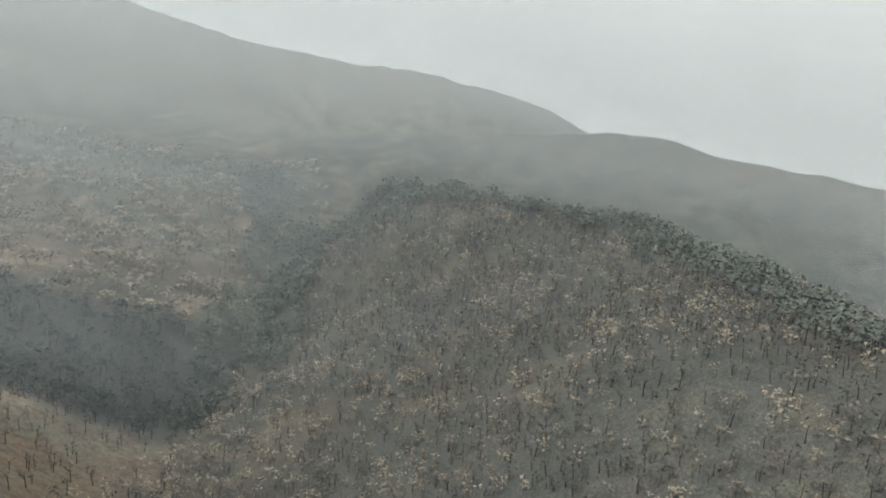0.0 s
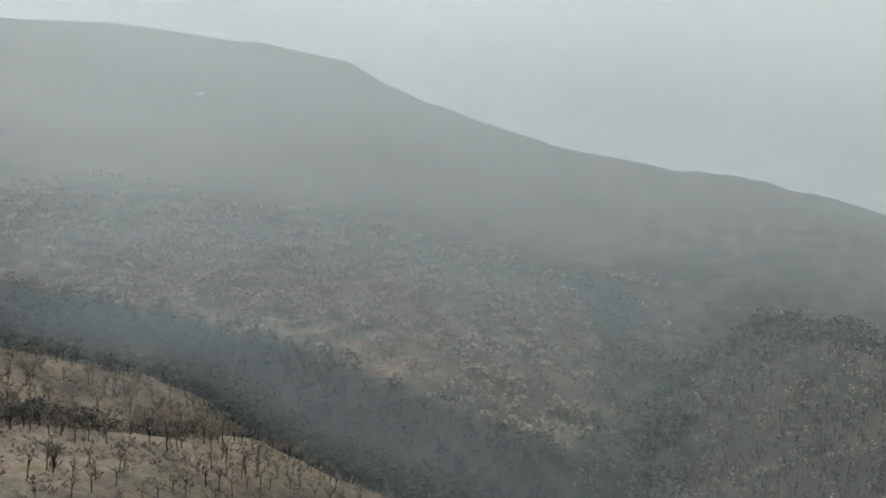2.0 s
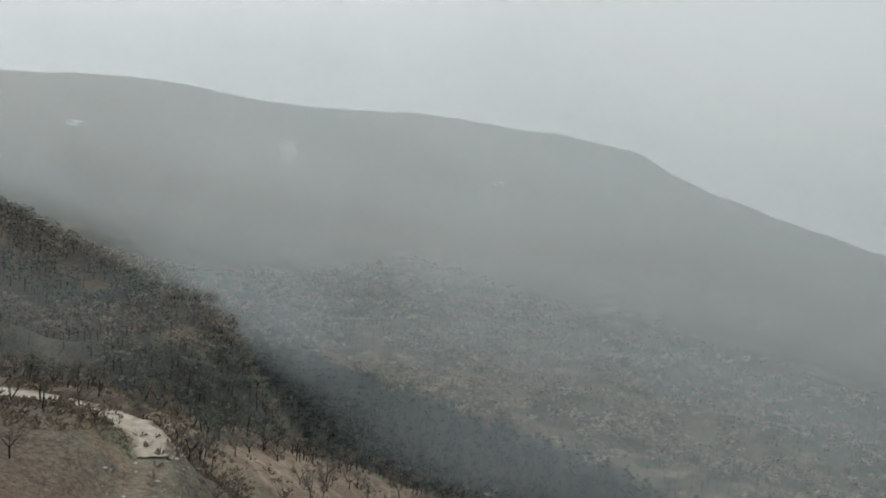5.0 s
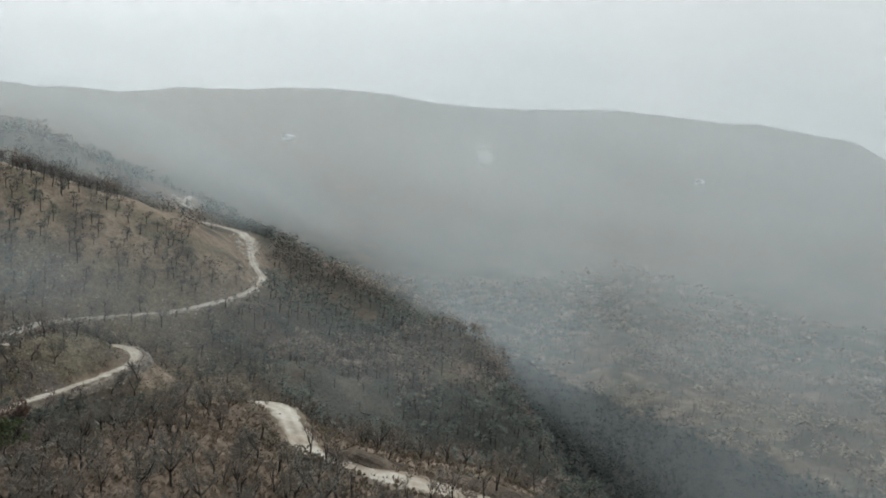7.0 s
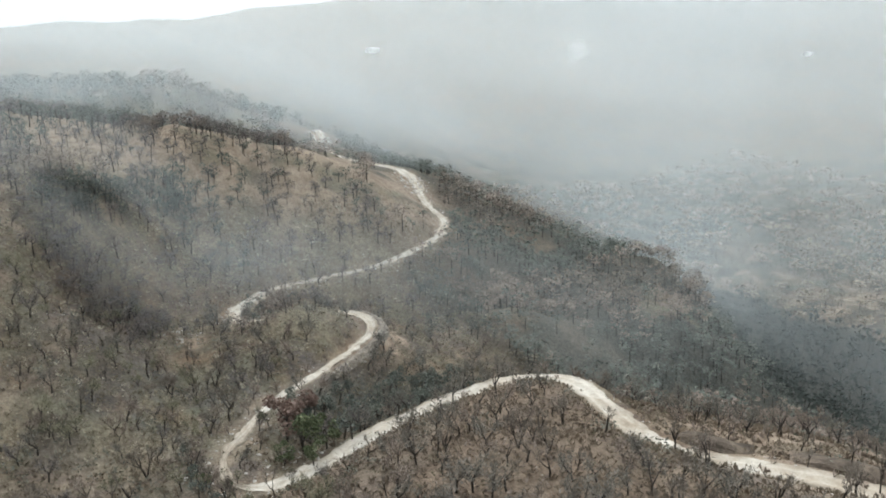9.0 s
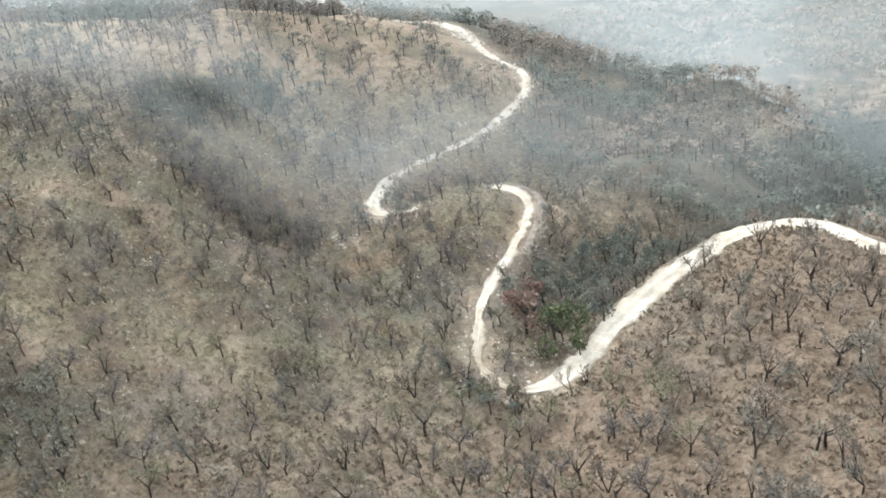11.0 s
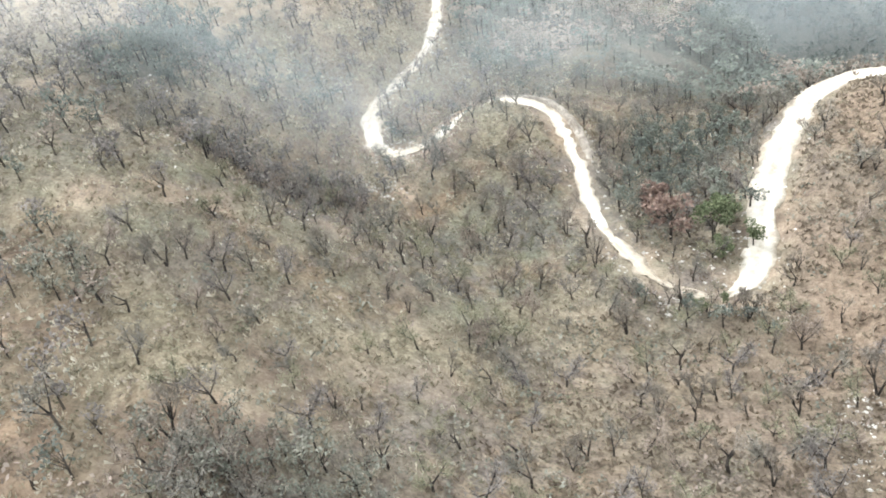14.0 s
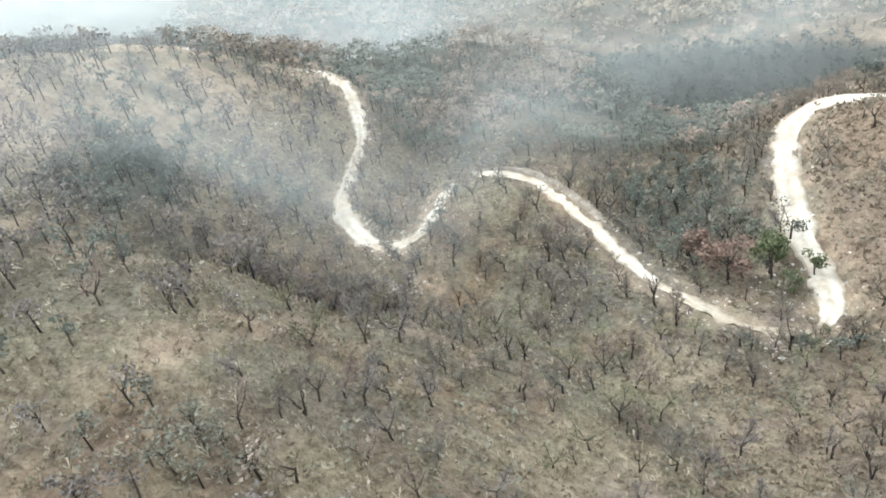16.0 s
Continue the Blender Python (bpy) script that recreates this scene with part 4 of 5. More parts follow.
def tree_thing(name, meshes, label, group):
    root = new(name)
    tagged(root, label, "tree", group)
    part("trunk", meshes[0], root)
    part("crown", meshes[1], root)
    return root


spots = stand(near_xy[:, 0], near_xy[:, 1])
models = [tree_thing("bare_tree", m, "leafless dry tree with charred trunk standing in straw-coloured grass", "bare trees on the near slope") for m in bare_data]
models_fuzzy = [tree_thing("fuzzy_tree", (mesh_of("trunk", *f[0], BARK), mesh_of("crown", *f[1], m)), label, "half-bare trees on the near slope")
                for f, m, label in zip(FUZZY, (BRUSH, OLIVE, HUSK, OLIVE, MAUVE), ("dry tree with a soft brown-grey crown on the slope", "small tree with dusty olive leaves on the slope", "dry tree with a soft grey crown on the slope", "small tree with dusty olive leaves on the slope") + ("dry tree with a fine ash-grey crown on the slope",))]
models_leafy = [tree_thing("leafy_tree", m, "small dusty green tree on the burnt slope", "green trees on the near slope") for m in leafy_data]
used = set()
for k in sorted(first):
    kind = models_leafy if leafy[k] else models_fuzzy if rng.random() < 0.66 else models
    model = kind[int(rng.integers(len(kind)))]
    m = Matrix.Translation(spots[k]) @ Matrix.Rotation(rng.uniform(0, 6.28), 4, "Z") @ Matrix.Scale(rng.uniform(0.72, 1.2), 4)
    if model.name not in used:
        used.add(model.name)
        model.matrix_basis = m
    else:
        c = copy_thing(model, Matrix())
        c.matrix_basis = m


def woods(name, templates, where, label, materials, category, scale=1.0):
    """A wood as one thing of many trees: its trunks and its crowns."""
    root = new(name)
    tagged(root, label, category, kind="stuff")
    pick = rng.integers(len(templates), size=len(where))
    turn, size = rng.uniform(0, 6.28, len(where)), scale * rng.uniform(0.65, 1.2, len(where))
    for part_name, k in (("trunks", 0), ("crowns", 1)):
        groups = [planted(t[k], where[pick == i], turn[pick == i], size[pick == i]) for i, t in enumerate(templates) if (pick == i).any()]
        part(part_name, joined(part_name, groups, materials[k]), root)


rest = np.array([k for k in range(len(near_xy)) if k not in first])
close_all = np.hypot(near_xy[:, 0] + 350, near_xy[:, 1] - 10) < 150
bushy = ~leafy & (rng.random(len(leafy)) < 0.16 + 0.7 * ease(415, 450, -near_xy[:, 0]) + 0.35 * ease(75, 110, near_xy[:, 1]))
gap = (rough(near_xy[:, 0], near_xy[:, 1], 24, 89) > 0.22) & (rng.random(len(near_xy)) < 0.5) & (near_xy[:, 0] > -540)
tall = np.maximum(ease(78, 104, near_xy[:, 1]) * (near_xy[:, 0] < -338), ease(540, 580, -near_xy[:, 0])) > 0.5
western = (near_xy[:, 0] + 60 * (rng.random(len(near_xy)) - 0.5) + 14 * rough(near_xy[:, 0], near_xy[:, 1], 20, 96) < -418) & (near_xy[:, 1] < 112) & ~tall
mixed = 0.55 - 0.35 * (near_xy[:, 0] < -545) + 0.45 * (rng.random(len(near_xy)) - 0.5) + 1.1 * rough(near_xy[:, 0], near_xy[:, 1], 42, 88)
for name, here, label, crown in (("oak_woods", mixed < 0.5, "dense dark grey-green trees with broad crowns on the steep flank", LEAF),
                                 ("oak_woods", (mixed >= 0.5) & (mixed < 0.85), "broad dry trees with brown-grey crowns on the steep flank", BRUSH),
                                 ("oak_woods", mixed >= 0.85, "broad ash-grey leafless crowns on the steep flank", TWIG)):
    woods(name, BROAD, spots[rest[(tall & here & ~gap)[rest]]], label, (BARK, crown), "trees")
hue = 0.5 - 0.7 * near_xy[:, 2] + 0.5 * (rng.random(len(near_xy)) - 0.5) + 0.9 * rough(near_xy[:, 0], near_xy[:, 1], 30, 95)
for here, label, crown in ((hue < 0.3, "dusty grey-green trees with soft round crowns on the western slope", LEAF),
                           ((hue >= 0.3) & (hue < 0.72), "dry trees with soft mauve-grey crowns on the western slope", MAUVE),
                           (hue >= 0.72, "dry trees with soft tan-brown crowns on the western slope", BRUSH)):
    woods("soft_woods", CLOUDY, spots[rest[(western & here & (rng.random(len(hue)) < 0.95))[rest]]], label, (BARK, crown), "trees")
rest = rest[~(tall | western)[rest]]
close = close_all[rest]
woods("brown_woods", BRUSHY, spots[rest[bushy[rest]]], "dense dry trees with brown-grey crowns on the hillside", (BARK, BRUSH), "trees")
soft = ~leafy & ~bushy & (rng.random(len(leafy)) < 0.4 + 0.5 * in_patches(near_xy[:, 0], near_xy[:, 1], LITTER_SHADE_PATCHES) + 0.66 * np.maximum(ease(395, 425, -near_xy[:, 0]), ease(10, 40, near_xy[:, 1]) * (near_xy[:, 0] < -345)))
woods("soft_woods", FUZZY, spots[rest[soft[rest]]], "dry trees with soft ash-grey crowns of fine twigs", (BARK, HUSK), "trees", 1.15)
bushy = bushy | soft
woods("bare_woods", BARE, spots[rest[close & ~leafy[rest] & ~bushy[rest]]], "leafless burnt woods of thin dark trunks on the hillside", (BARK, TWIG), "trees")
woods("green_woods", LEAFY, spots[rest[close & leafy[rest]]], "dark dusty green thicket beside the dirt road", (BARK, LEAF), "trees", 1.15)
outer = rest[~close]
far_spots = stand(far_xy[:, 0], far_xy[:, 1])
far_leafy = far_xy[:, 2] > 0.45 + 0.3 * (far_xy[:, 0] > -90) * rng.random(len(far_xy))
pale = ~far_leafy & (far_xy[:, 1] > 290) & (far_xy[:, 0] < -118) & (rng.random(len(far_xy)) < 0.15 + 0.8 * ease(-0.15, 0.15, rough(far_xy[:, 0], far_xy[:, 1], 21, 68)))
PUFFS = [leafy_tree(rng.uniform(4.5, 6.5), 44, 1.5, False, 0.56) for _ in range(5)]
ASHEN = [leafy_tree(rng.uniform(4.5, 6.5), 20, 1.1, False) for _ in range(4)]
woods("dry_woods", PUFFS, far_spots[pale], "dry straw-pale trees scattered over the slope across the valley", (TWIG, PALE), "trees", 1.5)
bleached = ~far_leafy & ~pale & (far_xy[:, 0] > -118) & (rng.random(len(far_xy)) < 0.25 + 0.5 * ease(0.0, 0.4, rough(0.4 * far_xy[:, 0], far_xy[:, 1], 16, 69)))
woods("bleached_woods", ASHEN, far_spots[bleached], "ash-pale dead trees on the burnt slope across the stream", (TWIG, PALE), "trees", 0.85)
scorched = ~far_leafy & ~pale & ~bleached & (far_xy[:, 0] > -118) & (rng.random(len(far_xy)) < 0.72)
woods("scorched_woods", ASHEN, far_spots[scorched], "scorched dark grey-brown trees on the burnt slope across the stream", (BARK, SCORCHED), "trees", 0.95)
woods("far_bare_woods", FAR_BARE, np.r_[spots[outer[~leafy[outer] & ~bushy[outer]]], far_spots[~far_leafy & ~pale & ~bleached & ~scorched]], "leafless burnt woods on the slopes across the valley", (BARK, TWIG), "trees")
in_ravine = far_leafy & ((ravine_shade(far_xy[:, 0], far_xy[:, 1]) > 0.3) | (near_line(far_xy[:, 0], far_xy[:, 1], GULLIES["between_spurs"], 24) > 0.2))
closeby = far_leafy & (np.hypot(far_xy[:, 0] + 120, far_xy[:, 1] - 10) < 245)
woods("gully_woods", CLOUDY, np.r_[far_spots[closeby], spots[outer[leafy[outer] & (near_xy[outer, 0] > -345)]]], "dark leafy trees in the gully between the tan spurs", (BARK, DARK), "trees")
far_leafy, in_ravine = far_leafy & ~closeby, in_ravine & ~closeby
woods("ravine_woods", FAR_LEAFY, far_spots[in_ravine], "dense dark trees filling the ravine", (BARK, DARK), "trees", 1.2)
woods("far_green_woods", FAR_LEAFY, np.r_[spots[outer[leafy[outer] & (near_xy[outer, 0] <= -345)]], far_spots[far_leafy & ~in_ravine]], "dark unburnt woods along the valley bottom", (BARK, LEAF), "trees", 1.12)


x, y, r = scatter(-492, -424, -20, 44, 2.7, 31)
keep = (in_patches(x, y, THICKETS) > 0.35) & (to_road(x, y)[0] > 4.5)
x, y = x[keep], y[keep]
woods("thicket", CLOUDY, stand(x, y), "dense dark blue-green thicket in a hollow of the slope", (BARK, LEAF), "trees", 0.85)
for hollow, label, crown in (([(-389, -68, 10), (-382, -65, 7), (-396, -69, 5), (-422, -55, 5)], "dense grey-green thicket on the near slope", SAGE), ([(-434, -3, 8), (-428, -9, 8), (-426, 2, 6), (-431, -14, 6), (-441, -12, 5)], "dense mauve-grey bare crowns filling a hollow", MAUVE)):
    x, y, r = scatter(-450, -370, -82, 12, 2.5, 32)
    keep = in_patches(x, y, hollow) > 0.3
    woods("thicket", CLOUDY, stand(x[keep], y[keep]), label, (BARK, crown), "trees", 0.7)


# dry grass in tufts
def tuft():
    v, f = [np.zeros(3)], []
    for k in range(6):
        a, b = rng.uniform(0, 6.28), rng.uniform(0.15, 0.4)
        h, o = rng.uniform(0.25, 0.7), rng.uniform(0.15, 0.5)
        n = len(v)
        v += [np.array([np.cos(a) * o, np.sin(a) * o, h]), np.array([np.cos(a + b) * o * 1.2, np.sin(a + b) * o * 1.2, h * rng.uniform(0.3, 0.9)])]
        f.append([0, n, n + 1])
    return np.array(v), np.array(f)


x, y, r = scatter(-470, -255, -122, 100, 0.98, 13)
d, _ = to_road(x, y)
keep = (d > 3.6) & (r.random(x.size) < 0.6 + 0.5 * rough(x, y, 9, 63))
at = stand(x[keep], y[keep])
TUFTS = [tuft() for _ in range(6)]
pick = r.integers(6, size=len(at))
turn, size = r.uniform(0, 6.28, len(at)), r.uniform(0.7, 1.6, len(at))
warm = at[:, 0] + 12 * rough(at[:, 0], at[:, 1], 18, 79) > -372
for here, label, blades in ((~warm, "tufts of dry straw-coloured grass between the burnt trees", GRASS), (warm, "tufts of dry brown grass between the burnt trees", BROWN_GRASS)):
    groups = [planted(t, at[here & (pick == i)], turn[here & (pick == i)], size[here & (pick == i)]) for i, t in enumerate(TUFTS)]
    tagged(new("dry_grass", joined("dry_grass", groups, blades)), label, "grass", kind="stuff")


# low shrubs, dusty and half withered
def shrub():
    s = Soup()
    for k in range(15):
        w = unit(rng.normal(size=3)) * rng.uniform(0.3, 0.85)
        s.leaf(np.array([w[0], w[1], abs(w[2]) * 0.8 + 0.15]), rng.uniform(0.18, 0.4), 0.6)
    return s.arrays()


x, y, r = scatter(-480, -255, -122, 125, 2.3, 16)
d, _ = to_road(x, y)
keep = (d > 2.6) & (r.random(x.size) < 0.45 + 0.8 * rough(x, y, 14, 65))
at = stand(x[keep], y[keep])
SHRUBS = [shrub() for _ in range(6)]
pick = r.integers(6, size=len(at))
turn, size = r.uniform(0, 6.28, len(at)), r.uniform(0.45, 1.4, len(at))
groups = [planted(t, at[pick == i], turn[pick == i], size[pick == i]) for i, t in enumerate(SHRUBS)]
tagged(new("low_shrubs", joined("low_shrubs", groups, SHRUB)), "low dusty olive and brown shrubs among the burnt trees", "shrubs", kind="stuff")
x, y, r = scatter(-470, -320, -122, 0, 2.6, 26)
keep = r.random(x.size) < 0.3 + 0.9 * rough(x, y, 11, 75)
at = stand(x[keep], y[keep])
pick = r.integers(6, size=len(at))
turn, size = r.uniform(0, 6.28, len(at)), r.uniform(0.6, 1.5, len(at))
groups = [planted(t, at[pick == i], turn[pick == i], size[pick == i]) for i, t in enumerate(SHRUBS)]
tagged(new("low_shrubs", joined("low_shrubs", groups, OLIVE)), "low yellowish green shrubs scattered over the near slope", "shrubs", kind="stuff")


x, y, r = scatter(-470, -300, -122, 60, 3.1, 27)
d, _ = to_road(x, y)
keep = (d > 4.5) & (r.random(x.size) < 0.42 + 0.8 * rough(x, y, 17, 76))
at = stand(x[keep], y[keep])
turn, size = r.uniform(0, 6.28, len(at)), r.uniform(1.1, 2.3, len(at))
pick = r.integers(6, size=len(at))
tone = rough(at[:, 0], at[:, 1], 26, 78) + 0.5 * (r.random(len(at)) - 0.5)
for here, label, leaves in ((tone < 0.05, "grey-green dusty bushes on the burnt slope", SAGE), (tone >= 0.05, "dry brown bushes on the burnt slope", BRUSH)):
    groups = [planted(t, at[here & (pick == i)], turn[here & (pick == i)], size[here & (pick == i)]) for i, t in enumerate(SHRUBS)]
    tagged(new("bushes", joined("bushes", groups, leaves)), label, "shrubs", kind="stuff")


# grey spoil pushed up along the outer edge of the road round the knoll
def spoil_bank(start, end, hand, high):
    i = np.arange(start, end, 0.5)
    line = np.stack([np.interp(i, np.arange(len(ROAD_MID)), ROAD_MID[:, k]) for k in range(3)], -1)
    way = np.gradient(line[:, :2], axis=0)
    way /= np.linalg.norm(way, axis=1)[:, None]
    out = np.stack([way[:, 1], -way[:, 0]], -1) * hand
    ends = np.sin(np.linspace(0, np.pi, len(i))) ** 0.5
    v = []
    for k, (a, h) in enumerate(((1.6, -0.6), (2.0, 0.35), (2.4, 0.9), (2.9, 1.0), (3.5, 0.6), (4.1, -0.3), (4.7, -1.6))):
        x, y = line[:, 0] + out[:, 0] * a, line[:, 1] + out[:, 1] * a
        lump = 0.45 * rough(x, y, 2.6, 91 + k) + 0.3 * rough(x, y, 0.9, 99 + k, 2)
        v.append(np.stack([x, y, line[:, 2] - 0.3 + (h * high + lump * (0 < k < 6)) * ends - 0.6 * (1 - ends)], -1))
    v = np.stack(v, 1)
    me = mesh_of("spoil_bank", v.reshape(-1, 3), sheet_faces(7, len(i)), RUBBLE)
    tagged(new("spoil_bank", me), "grey bank of rubble beside the dirt road", "bank", "rubble banks along the road", "structure")


def rubble_material():
    m, t, b = shader("grey_rubble", 0.95, 0.1)
    pos = t.nodes.new("ShaderNodeNewGeometry").outputs["Position"]
    fine, mid = noise_of(t, pos, 2.2, 5, 0.7), noise_of(t, pos, 0.5, 4)
    col = ramp(t, mid, (0.35, (0.24, 0.195, 0.15)), (0.55, (0.36, 0.31, 0.25)), (0.7, (0.46, 0.41, 0.34)))
    t.links.new(blend(t, 0.6, col, ramp(t, fine, (0.35, grey(0.4)), (0.65, grey(1.0))), "MULTIPLY"), b.inputs["Base Color"])
    bump(t, b, fine, 0.8, 0.4)
    return m


RUBBLE = rubble_material()


def cut_bank(start, end, hand, high):
    """The raw earth face cut into the slope beside the road; its shade is in the dark colour."""
    i = np.arange(start, end, 0.4)
    line = np.stack([np.interp(i, np.arange(len(ROAD_MID)), ROAD_MID[:, k]) for k in range(3)], -1)
    way = np.gradient(line[:, :2], axis=0)
    way /= np.linalg.norm(way, axis=1)[:, None]
    out = np.stack([way[:, 1], -way[:, 0]], -1) * hand
    ends = np.sin(np.linspace(0, np.pi, len(i))) ** 0.6
    v = []
    for k, (a, h) in enumerate(((3.0, -0.5), (3.5, 0.15), (3.9, 0.55), (4.2, 0.9), (4.9, 1.05), (6.2, 1.0), (8.0, 0.35), (9.5, -0.6))):
        a = a + 0.35 * rough(line[:, 0], line[:, 1], 4, 111 + k)
        x, y = line[:, 0] + out[:, 0] * a, line[:, 1] + out[:, 1] * a
        lump = 0.3 * rough(x, y, 2.2, 120 + k) + 0.5 * rough(x, y, 8, 131)
        v.append(np.stack([x, y, line[:, 2] - 0.2 + (h * high + lump * (0 < k < 7)) * ends - 0.9 * (1 - ends)], -1))
    me = mesh_of("cut_bank", np.stack(v, 1).reshape(-1, 3), sheet_faces(8, len(i)), EARTH)
    tagged(new("cut_bank", me), "raw earth bank cut beside the dirt road, its shade in the colour", "bank", "earth banks along the road", "structure")


def earth_material():
    m, t, b = shader("raw_earth", 0.95, 0.1)
    pos = t.nodes.new("ShaderNodeNewGeometry").outputs["Position"]
    fine, mid = noise_of(t, pos, 1.6, 5, 0.7), noise_of(t, pos, 0.3, 4)
    # Dark brown: the shade on the cut face is put into the earth's colour.
    col = ramp(t, mid, (0.35, (0.1, 0.078, 0.058)), (0.55, (0.18, 0.138, 0.1)), (0.72, (0.3, 0.225, 0.16)))
    t.links.new(blend(t, 0.6, col, ramp(t, fine, (0.35, grey(0.45)), (0.65, grey(1.0))), "MULTIPLY"), b.inputs["Base Color"])
    bump(t, b, fine, 0.8, 0.4)
    return m


EARTH = earth_material()
KNOLL = [int(np.hypot(ROAD_MID[:, 0] - kx, ROAD_MID[:, 1] - ky).argmin()) for kx, ky in ((-388, 30), (-420.5, 47))]
spoil_bank(KNOLL[0], KNOLL[1], 1, 0.8)
ARM = [int(np.hypot(ROAD_MID[:, 0] - kx, ROAD_MID[:, 1] - ky).argmin()) for kx, ky in ((-274, 72), (-296, 66), (-298, 64), (-314, 54.5))]
cut_bank(ARM[0], ARM[1], 1, 0.8)
cut_bank(ARM[2], ARM[3], 1, 1.3)


# coarser tufts on the spurs and slopes further off
x, y, r = scatter(-345, -160, 60, 260, 1.9, 23)
keep = r.random(x.size) < 0.2 + 0.5 * rough(x, y, 9, 67)
at = stand(x[keep], y[keep])
pick = r.integers(6, size=len(at))
turn, size = r.uniform(0, 6.28, len(at)), r.uniform(1.0, 2.4, len(at))
groups = [planted(t, at[pick == i], turn[pick == i], size[pick == i]) for i, t in enumerate(TUFTS)]
tagged(new("dry_grass", joined("dry_grass", groups, BRUSH)), "coarse dry grass on the tan spurs above the valley", "grass", kind="stuff")


# grey-brown bushes on the tan spurs
x, y, r = scatter(-335, -175, 72, 240, 3.8, 34)
d, _ = to_road(x, y)
keep = (d > 5) & (r.random(x.size) < 0.2 + 0.7 * rough(x, y, 11, 85))
at = stand(x[keep], y[keep])
pick = r.integers(6, size=len(at))
turn, size = r.uniform(0, 6.28, len(at)), r.uniform(1.3, 3.0, len(at))
tone = rough(at[:, 0], at[:, 1], 20, 86) + 0.6 * (r.random(len(at)) - 0.5)
for here, label, leaves in ((tone < 0, "grey-green bushes on the tan spurs", SAGE), (tone >= 0, "brown dry bushes on the tan spurs", BRUSH)):
    groups = [planted(t, at[here & (pick == i)], turn[here & (pick == i)], size[here & (pick == i)]) for i, t in enumerate(SHRUBS)]
    tagged(new("bushes", joined("bushes", groups, leaves)), label, "shrubs", kind="stuff")


# loose pale stones below the road and in the ravines
def stone():
    v = np.array([[1, 0, 0], [-1, 0, 0], [0, 1, 0], [0, -1, 0], [0, 0, 1], [0, 0, -1.0]]) * rng.uniform(0.6, 1.15, (6, 1)) * (1, 0.8, 0.6)
    f = [[0, 2, 4], [2, 1, 4], [1, 3, 4], [3, 0, 4], [2, 0, 5], [1, 2, 5], [3, 1, 5], [0, 3, 5]]
    return v, np.array(f)


r = np.random.default_rng(14)
k = r.integers(0, len(ROAD_MID) - 60, 1500)
off = r.uniform(2.6, 5.5, len(k)) * r.choice([-1, 1], len(k))
a = r.uniform(0, 6.28, len(k))
x, y = ROAD_MID[k, 0] + np.cos(a) * off, ROAD_MID[k, 1] + np.sin(a) * off
heaps = [(-428, 24, 6, 220), (-421, 9, 5, 110), (-352, -2, 5, 50), (-362, -5, 5, 55), (-371, 3, 5, 80), (-358, 10, 6, 120), (-521, 137, 7, 240), (-514, 133, 5, 120), (-630, 147, 8, 220), (-335, -23, 4, 90), (-334, -33, 5, 60), (-448, -11, 5, 24), (-438, -21, 5, 20), (-425, -33, 6, 16), (-417, -20, 4, 16), (-617, 142, 7, 140), (-436, 33, 6, 120)]
for hx, hy, s, n in heaps:
    x, y = np.r_[x, hx + r.normal(size=n) * s / 2], np.r_[y, hy + r.normal(size=n) * s / 2]
d, _ = to_road(x, y)
x, y = x[d > 1.5], y[d > 1.5]
at = stand(x, y)
STONES = [stone() for _ in range(6)]
pick = r.integers(6, size=len(at))
turn, size = r.uniform(0, 6.28, len(at)), 0.14 + 0.5 * r.random(len(at)) ** 2.5
groups = [planted(t, at[pick == i], turn[pick == i], size[pick == i]) for i, t in enumerate(STONES)]
tagged(new("loose_stones", joined("loose_stones", groups, STONE)), "pale loose stones and rubble along the dirt road", "stones", kind="stuff")


# larger white blocks on the open faces below the road's far bends
r = np.random.default_rng(33)
for ax, ay, bx, by, n in ((-603, 137, -655, 154, 260), (-506, 130, -526, 137, 150)):
    w = r.random(n)
    x, y = ax + (bx - ax) * w + r.normal(size=n) * 2.6, ay + (by - ay) * w + r.normal(size=n) * 2.6
    at = stand(x, y)
    pick = r.integers(6, size=n)
    turn, size = r.uniform(0, 6.28, n), 0.4 + 1.1 * r.random(n) ** 2
    groups = [planted(t, at[pick == i], turn[pick == i], size[pick == i]) for i, t in enumerate(STONES)]
    tagged(new("rubble_face", joined("rubble_face", groups, STONE)), "white broken rock spilled below the far road", "rubble", kind="stuff")


# pale ledges of rock that crop out level along the burnt slopes
x, y, r = scatter(-130, 135, 110, 470, 2.0, 24)
z = ground_at(x, y)
ledge = ease(0.7, 0.9, np.abs((z + 6 * rough(x, y, 60, 36) + 400) / 13 % 1 * 2 - 1)) * ease(-0.15, 0.3, rough(x, y, 26, 37))
keep = r.random(x.size) < 0.75 * ledge
at = np.stack([x, y, z], -1)[keep]
pick = r.integers(6, size=len(at))
turn, size = r.uniform(0, 6.28, len(at)), 0.4 + 0.9 * r.random(len(at)) ** 2
groups = [planted(t, at[pick == i], turn[pick == i], size[pick == i]) for i, t in enumerate(STONES)]
tagged(new("rock_ledges", joined("rock_ledges", groups, PALE)), "pale broken rock cropping out along the burnt slope", "rocks", kind="stuff")


# single things by the road
DENSE = [leafy_tree(5.2, 800, 0.42) for _ in range(4)]
green_data = [(mesh_of("trunk", *d[0], BARK), mesh_of("crown", *d[1], GREEN)) for d in DENSE]
rust_data = [(mesh_of("trunk", *d[0], BARK), mesh_of("crown", *d[1], RUST)) for d in DENSE[2:]]
